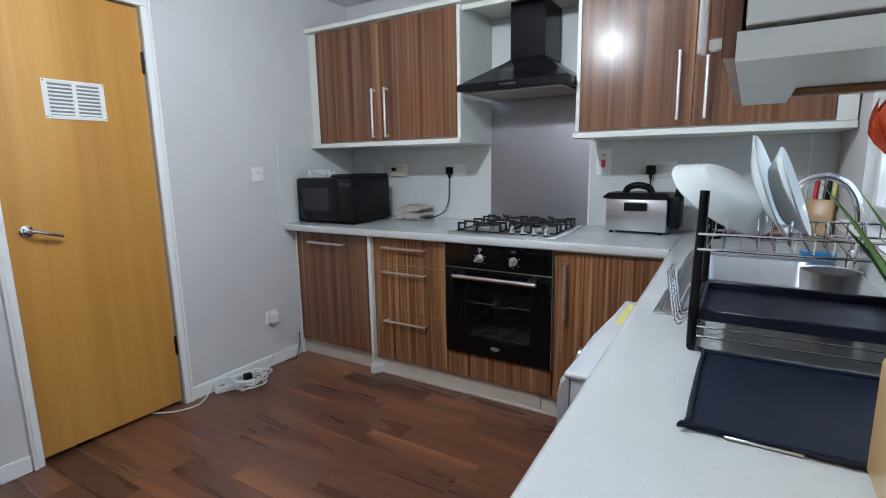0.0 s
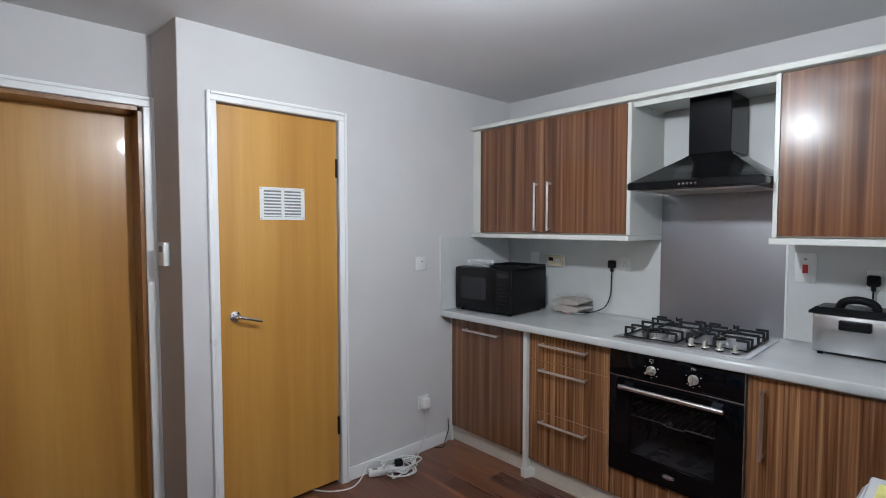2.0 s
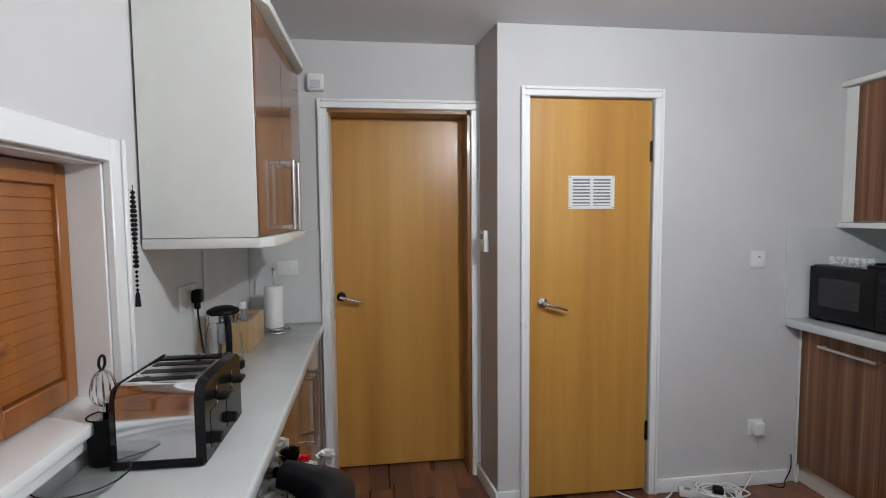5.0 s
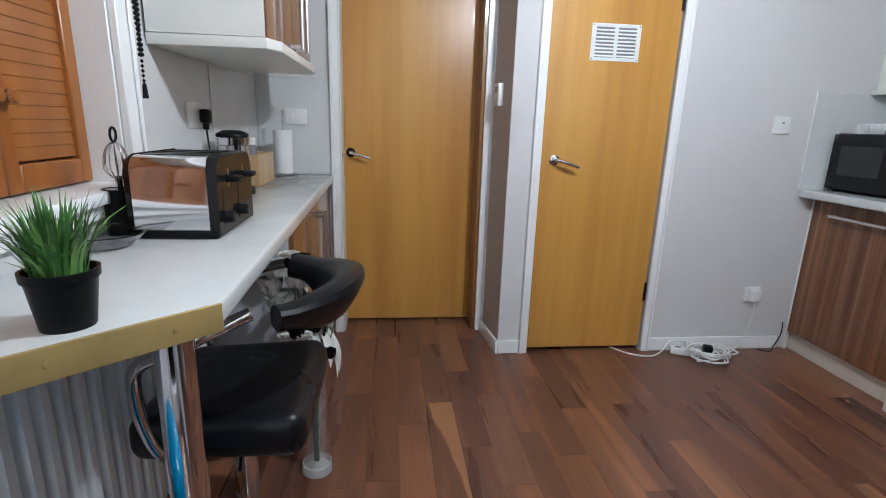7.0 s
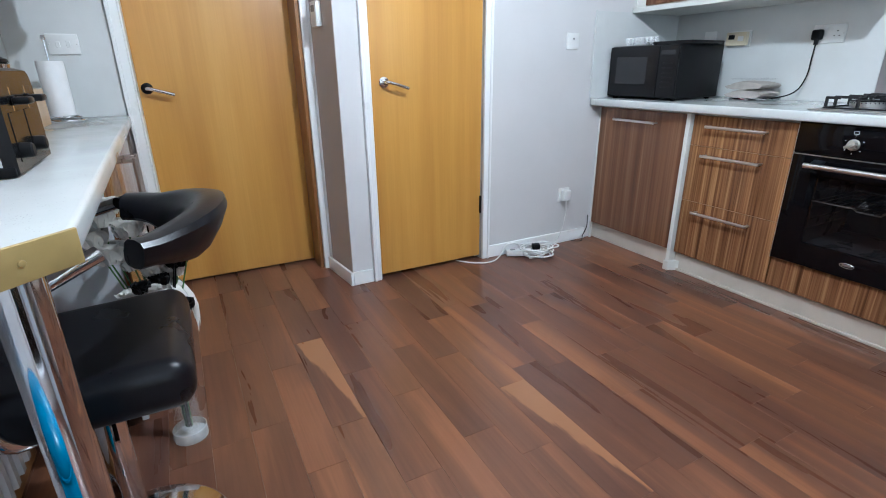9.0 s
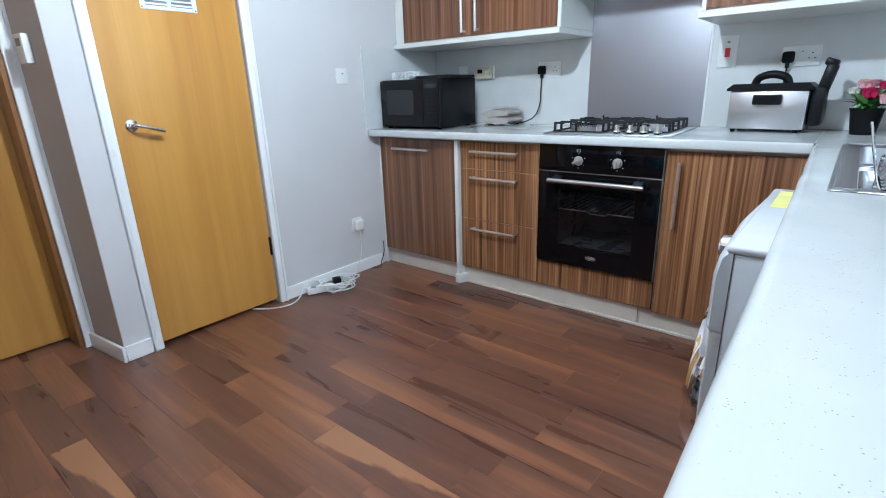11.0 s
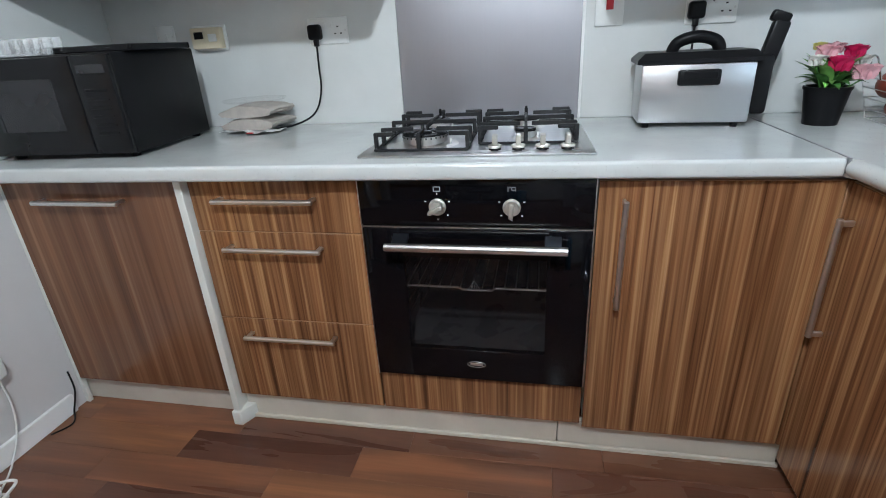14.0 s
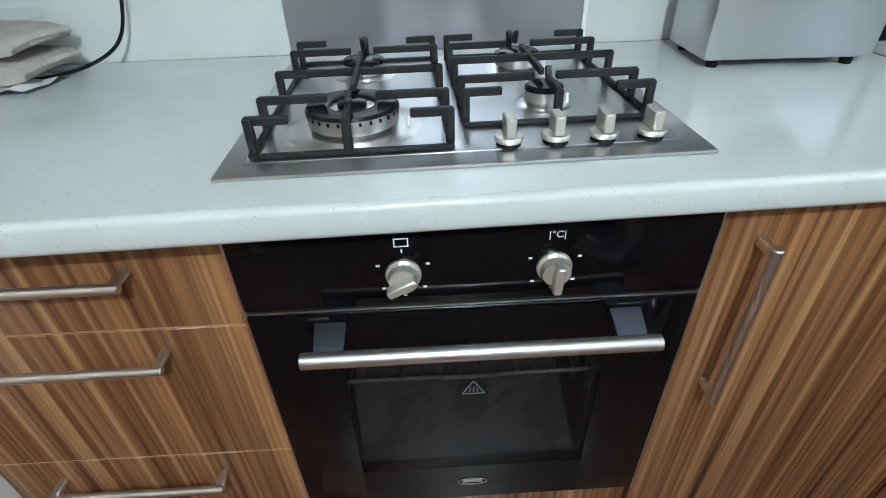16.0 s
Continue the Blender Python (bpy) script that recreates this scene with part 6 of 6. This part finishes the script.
part("body", join(box(0, 0.28, 0, 0.012, 0, 0.13), box(0, 0.28, 0.098, 0.110, 0, 0.13), box(0, 0.012, 0.012, 0.098, 0, 0.13), box(0.268, 0.28, 0.012, 0.098, 0, 0.13), box(0.012, 0.268, 0.012, 0.098, 0, 0.01)), M_BLOCK, wbx)
part("contents", box(0.014, 0.266, 0.014, 0.096, 0.01, 0.118, 0.004), M_GREY, wbx)
bt = thing("bottle", (-2.20, -0.462, ZT + 0.1182), "small bottle with a white cap standing in the wooden box", "bottle")
part("body", lathe([(0, 0), (0.018, 0), (0.018, 0.04), (0.014, 0.05), (0, 0.05)], 18), M_GREY, bt)
part("cap", lathe([(0.0165, 0.0505), (0.0165, 0.078), (0.015, 0.08), (0, 0.08)], 18), M_WHITE, bt)
pr = thing("paper_towel_holder", (-2.470, -0.385, ZT), "white kitchen roll on a chrome wire holder", "paper towel")
part("base_ring", tube([(0.075 * math.cos(t), 0.075 * math.sin(t), 0.004) for t in (2 * math.pi * k / 32 for k in range(32))], 0.004, 8, True), M_CHROME, pr)
part("base_ring", tube([(0.060 * math.cos(t), 0.060 * math.sin(t), 0.018) for t in (2 * math.pi * k / 32 for k in range(32))], 0.003, 8, True), M_CHROME, pr)
part("spokes", join(tube([(-0.075, 0, 0.004), (0.075, 0, 0.004)], 0.003, 6), tube([(0, -0.075, 0.004), (0, 0.075, 0.004)], 0.003, 6)), M_CHROME, pr)
part("rod", join(tube([(0, 0, 0.004), (0, 0, 0.305)], 0.0035, 8), lathe([(0, 0.30), (0.007, 0.304), (0.009, 0.312), (0.006, 0.32), (0, 0.321)], 14)), M_CHROME, pr)
part("roll", lathe([(0.016, 0.022), (0.044, 0.022), (0.0455, 0.03), (0.0455, 0.220), (0.044, 0.227), (0.016, 0.227), (0.016, 0.022)], 36), M_PAPER, pr, "white paper roll")
wh = thing("utensil_stand", (-1.175, -0.500, ZT), "black stand with a chrome whisk", "utensil")
part("pot", lathe([(0, 0), (0.036, 0), (0.038, 0.11), (0.034, 0.11), (0.032, 0.006), (0, 0.006)], 22), M_BLACK, wh)
part("handle", tube([(0, 0, 0.01), (0, 0, 0.14)], 0.008, 8), M_CHROME, wh)
for k in range(6):
    a = k * math.pi / 6
    part("whisk_wire", tube(curve_points([(0.004 * math.cos(a), 0.004 * math.sin(a), 0.13), (0.026 * math.cos(a), 0.026 * math.sin(a), 0.155), (0.020 * math.cos(a), 0.020 * math.sin(a), 0.20), (0, 0, 0.218), (-0.020 * math.cos(a), -0.020 * math.sin(a), 0.20), (-0.026 * math.cos(a), -0.026 * math.sin(a), 0.155), (-0.004 * math.cos(a), -0.004 * math.sin(a), 0.13)], 3), 0.0012, 5), M_CHROME, wh)
part("loop", tube([(0.013 * math.cos(t), 0, 0.235 + 0.016 * math.sin(t)) for t in (2 * math.pi * k / 16 for k in range(16))], 0.003, 6, True), M_BLACK, wh)
di = thing("glass_dish", (-1.045, -0.480, ZT), "shallow pinkish glass dish by the window", "dish")
part("dish", lathe([(0, 0.0), (0.05, 0.0), (0.085, 0.03), (0.088, 0.032), (0.086, 0.034), (0.05, 0.006), (0, 0.006)], 32), M_FILM, di)
be = thing("bead_string", (-1.403, YS + 0.024, 1.552), "string of black beads hanging by the window", "beads")
part("hook", join(tube(curve_points([(0, -0.017, 0.005), (0, 0.004, 0.0), (0, 0.006, 0.014)], 4), 0.002, 6)), M_CHROME, be)
k = 0
for s_ in (-1, 1):
    for j in range(17):
        t = j / 16
        part("bead", lathe([(0, -0.0065), (0.0045, -0.0045), (0.0065, 0), (0.0045, 0.0045), (0, 0.0065)], 8, (s_ * 0.011 * math.sin(math.pi * min(1, t + 0.12)), 0.006 + 0.002 * s_, -0.006 - 0.0125 * j)), M_BLACKGLOSS, be)
for j in range(5):
    part("bead", lathe([(0, -0.006), (0.0055, 0), (0, 0.006)], 8, (0, 0.006, -0.222 - 0.0125 * j)), M_BLACKGLOSS, be)
part("tassel", lathe([(0.002, -0.275), (0.006, -0.285), (0.008, -0.318), (0, -0.318)], 8, (0, 0.006, 0)), M_BLACK, be)

# ---- below the bar ----
rad = thing("radiator", (-1.56, YS + 0.02, 0.16), "white ribbed panel radiator under the breakfast bar", "radiator")
n_r = 22
pts = []
for k in range(n_r):
    x = k * 0.049
    pts += [(x, 0.058), (x + 0.008, 0.078), (x + 0.028, 0.078), (x + 0.036, 0.058)]
pts += [(n_r * 0.049, 0.058), (n_r * 0.049, 0.048), (0, 0.048)]
part("panel", prism(pts, 0.03, 0.67), M_ENAMEL, rad)
part("rear_panel", box(0, n_r * 0.049, 0.0, 0.012, 0.03, 0.67), M_ENAMEL, rad)
part("top_grille", box(-0.002, n_r * 0.049 + 0.002, 0.0, 0.070, 0.671, 0.688, 0.004), M_ENAMEL, rad)
part("side_cover", box(n_r * 0.049 + 0.0005, n_r * 0.049 + 0.004, 0.0, 0.070, 0.02, 0.67), M_ENAMEL, rad)
part("valve", join(lathe([(0.016, 0), (0.018, 0.05), (0.014, 0.06), (0, 0.06)], 16, (n_r * 0.049 + 0.03, 0.04, -0.03)), tube([(n_r * 0.049 + 0.03, 0.04, -0.14), (n_r * 0.049 + 0.03, 0.04, -0.03)], 0.0075, 10), tube([(n_r * 0.049, 0.04, 0.0), (n_r * 0.049 + 0.03, 0.04, 0.0)], 0.008, 10)), M_WHITE, rad)
piece("baseboard_south", box(-1.60, XE, YS, YS + 0.014, 0, SK, 0.003), M_DOORDARK, "dark wooden skirting under the radiator")

sx, sy = -1.062, -0.225
stool = thing("bar_stool", (sx, sy, 0), "black leatherette bar stool on a chrome pedestal", "stool")
part("base", lathe([(0.0, 0.0), (0.196, 0.0), (0.200, 0.004), (0.192, 0.012), (0.12, 0.022), (0.055, 0.04), (0.034, 0.07), (0.03, 0.10), (0, 0.10)], 48), M_CHROME, stool, "round chrome trumpet base")
part("column", lathe([(0.0, 0.10), (0.029, 0.10), (0.029, 0.40), (0.0, 0.40)], 24), M_CHROME, stool)
part("collar", lathe([(0.0295, 0.095), (0.036, 0.097), (0.036, 0.125), (0.0295, 0.128)], 24), M_BLACK, stool)
part("piston", lathe([(0.0, 0.40), (0.020, 0.40), (0.020, 0.478), (0.0, 0.478)], 20), M_CHROME, stool)
part("mount", box(-0.09, 0.09, -0.08, 0.08, 0.472, 0.484, 0.003), M_BLACK, stool)
part("footrest", tube(curve_points([(0.02, -0.02, 0.15), (0.08, -0.09, 0.145), (0.05, -0.160, 0.14), (-0.05, -0.160, 0.14), (-0.08, -0.09, 0.145), (-0.02, -0.02, 0.15)], 5), 0.009, 10), M_CHROME, stool, "bent chrome footrest")
part("lever", tube(curve_points([(0.03, 0.0, 0.462), (0.12, 0.03, 0.455), (0.17, 0.04, 0.44)], 4), 0.005, 8), M_CHROME, stool)
seat = box(-0.205, 0.205, -0.185, 0.190, 0.484, 0.578, 0.042, 5)
for v in seat.verts:
    v.co.z += 0.02 * (v.co.x / 0.2) ** 2 * (v.co.z > 0.53) - 0.012 * max(0, -v.co.y / 0.18) ** 2
    v.co.x *= 1 - 0.10 * max(0, -v.co.y / 0.18)
part("seat", seat, M_LEATHER, stool, "padded black seat")
arc = []
for k in range(21):
    a = radians(30 + k * 130 / 20)
    arc.append((0.208 * math.cos(a), 0.030 + 0.215 * math.sin(a), 0.806 - 0.012 * math.sin(a) ** 2))
bm = bmesh.new()
rings = []
for k, p in enumerate(arc):
    a = math.atan2(p[1] - 0.030, p[0])
    e = math.sin(a) ** 2
    hh, tt = 0.028 + 0.034 * max(0, 1.6 * e - 0.6), 0.030 + 0.014 * e
    ring = []
    for j in range(12):
        b = 2 * math.pi * j / 12
        rr, zz = tt * math.copysign(abs(math.cos(b)) ** 0.7, math.cos(b)), hh * math.copysign(abs(math.sin(b)) ** 0.7, math.sin(b))
        lean = (0.30 + 0.25 * e) * zz
        ring.append(bm.verts.new((p[0] + (rr + lean) * math.cos(a), p[1] + (rr + lean) * math.sin(a), p[2] + zz)))
    rings.append(ring)
for p, q in zip(rings, rings[1:]):
    for j in range(12):
        bm.faces.new((p[j], p[(j + 1) % 12], q[(j + 1) % 12], q[j]))
bm.faces.new(rings[0][::-1])
bm.faces.new(rings[-1])
bmesh.ops.recalc_face_normals(bm, faces=bm.faces)
part("backrest", bm, M_LEATHER, stool, "curved padded black backrest")
for s_ in (-1, 1):
    part("armrest", tube(curve_points([(s_ * 0.185, 0.09, 0.815), (s_ * 0.222, 0.02, 0.790), (s_ * 0.235, -0.05, 0.760), (s_ * 0.222, -0.110, 0.728), (s_ * 0.205, -0.135, 0.680), (s_ * 0.195, -0.132, 0.585), (s_ * 0.185, -0.105, 0.505), (s_ * 0.13, -0.06, 0.480), (s_ * 0.06, -0.02, 0.478)], 5), 0.0140, 12), M_CHROME, stool, "bent chrome armrest tube")

vs_ = thing("glass_vase", (-1.455, -0.112, 0), "tall clear glass vase standing on the floor", "vase")
part("glass", lathe([(0, 0), (0.046, 0), (0.048, 0.006), (0.040, 0.04), (0.038, 0.12), (0.042, 0.36), (0.048, 0.42), (0.045, 0.42), (0.038, 0.36), (0.033, 0.12), (0.030, 0.04), (0, 0.035)], 28), M_THIN, vs_)
part("base", lathe([(0, 0.0005), (0.0505, 0.0005), (0.052, 0.010), (0.050, 0.034), (0.0465, 0.036), (0.0465, 0.012), (0, 0.010)], 28), M_FOOT, vs_, "thick clear glass foot")
fl = thing("artificial_flowers", (-1.455, -0.112, 0.04), "white black and red artificial flowers in the vase", "flowers")
rng = random.Random(31)
for k in range(24):
    a, sp_ = rng.uniform(0, 6.283), rng.uniform(0.02, 0.14)
    h = rng.uniform(0.42, 0.72)
    x, y = sp_ * math.cos(a), sp_ * math.sin(a) * 0.8
    part("stem", tube(curve_points([(x * 0.08, y * 0.08, 0.0), (x * 0.22, y * 0.22, 0.30), (x, y, h)], 4), 0.0022, 5), M_BLACK if k % 3 else M_GREEN, fl)
    mat = M_RED if k in (4,) else M_BLACK if k % 4 == 3 else M_FLOWERWHITE
    part("flower", bloom((x, y, h), rng.uniform(0.024, 0.040), k), mat, fl)
part("flower", bloom((0.02, 0.098, 0.640), 0.040, 77), M_RED, fl)
for k, (y, z, rad_, mat) in enumerate(((-0.095, 0.705, 0.050, M_FLOWERWHITE), (-0.035, 0.670, 0.046, M_FLOWERWHITE), (-0.090, 0.605, 0.052, M_FLOWERWHITE), (-0.115, 0.655, 0.044, M_FLOWERWHITE), (-0.020, 0.735, 0.032, M_BLACK), (-0.040, 0.575, 0.042, M_FLOWERWHITE), (0.060, 0.560, 0.036, M_BLACK))):
    part("stem", tube(curve_points([(0.002, y * 0.08, 0.0), (0.008, y * 0.22, 0.30), (0.035, y, z - 0.02)], 4), 0.0022, 5), M_GREEN, fl)
    part("flower", bloom((0.035, y, z), rad_, 90 + k), mat, fl)
for k in range(10):
    a = rng.uniform(0, 6.283)
    part("ribbon", leaf((0.05 * math.cos(a), 0.05 * math.sin(a), 0.50), (0.09 * math.cos(a), 0.09 * math.sin(a), 0.33 + rng.uniform(0, 0.06)), 0.018, 0.015), M_FLOWERWHITE, fl)

bin_ = thing("pedal_bin", (-0.462, -0.338, 0), "tall round glossy teal bin with a domed lid", "bin")
part("body", lathe([(0, 0.0), (0.130, 0.0), (0.134, 0.02), (0.144, 0.520), (0.141, 0.525), (0, 0.525)], 48), M_TEAL, bin_)
part("lid", lathe([(0.146, 0.526), (0.150, 0.542), (0.143, 0.566), (0.125, 0.588), (0.095, 0.608), (0.056, 0.621), (0, 0.627)], 48), M_TEAL, bin_)
part("rim", tube([(0.146 * math.cos(t), 0.146 * math.sin(t), 0.524) for t in (2 * math.pi * k / 48 for k in range(48))], 0.004, 6, True), M_TEAL, bin_)

# ---- pendant light ----
lamp = thing("pendant_light", (-0.75, 0.95, ZC), "bare bulb on a short white pendant cord, switched on", "lamp")
part("ceiling_rose", lathe([(0, -0.001), (0.048, -0.001), (0.046, -0.012), (0.030, -0.024), (0.006, -0.028), (0, -0.028)], 32), M_WHITE, lamp)
part("cord", tube([(0, 0, -0.027), (0, 0, -0.135)], 0.003, 8), M_WHITE, lamp)
part("lampholder", lathe([(0, -0.134), (0.010, -0.135), (0.016, -0.145), (0.018, -0.180), (0.021, -0.183), (0.021, -0.190), (0, -0.190)], 24), M_WHITE, lamp)
part("bulb", lathe([(0.013, -0.1905), (0.015, -0.200), (0.027, -0.222), (0.033, -0.243), (0.031, -0.262), (0.021, -0.277), (0.008, -0.283), (0, -0.284)], 28), M_LAMP, lamp, "glowing bulb")

# ---- floor strips ----
PW, PL = 0.1178, 0.59
plank_data = {}
rng = random.Random(17)
y = 0.294 - PW * 8
row = -8
while y < YN:
    x = -2.95 + rng.uniform(-PL, 0)
    if row == 0:
        x = -1.862 - 2 * PL
    if row == 5:
        x = -1.192 - 3 * PL
    while x < XE + 0.12:
        l = PL
        x0, x1 = max(x, -2.95), min(x + l, XE + 0.12)
        if x1 - x0 > 0.02:
            key = round(x1 - x0, 3)
            if key not in plank_data:
                plank_data[key] = [to_mesh(box(0, key - 0.0004, 0, PW - 0.0004, -0.012, 0, 0.0004), mat) for mat in (M_FLOOR, M_SAP)]
            pale = (row == 0 and abs(x + 1.862) < 0.01) or (row == 5 and abs(x + 1.192) < 0.01)
            ob = new("strip", plank_data[key][pale])
            ob.location = (x0, y, 0)
            ob.parent = floor
        x += l
    y += PW
    row += 1
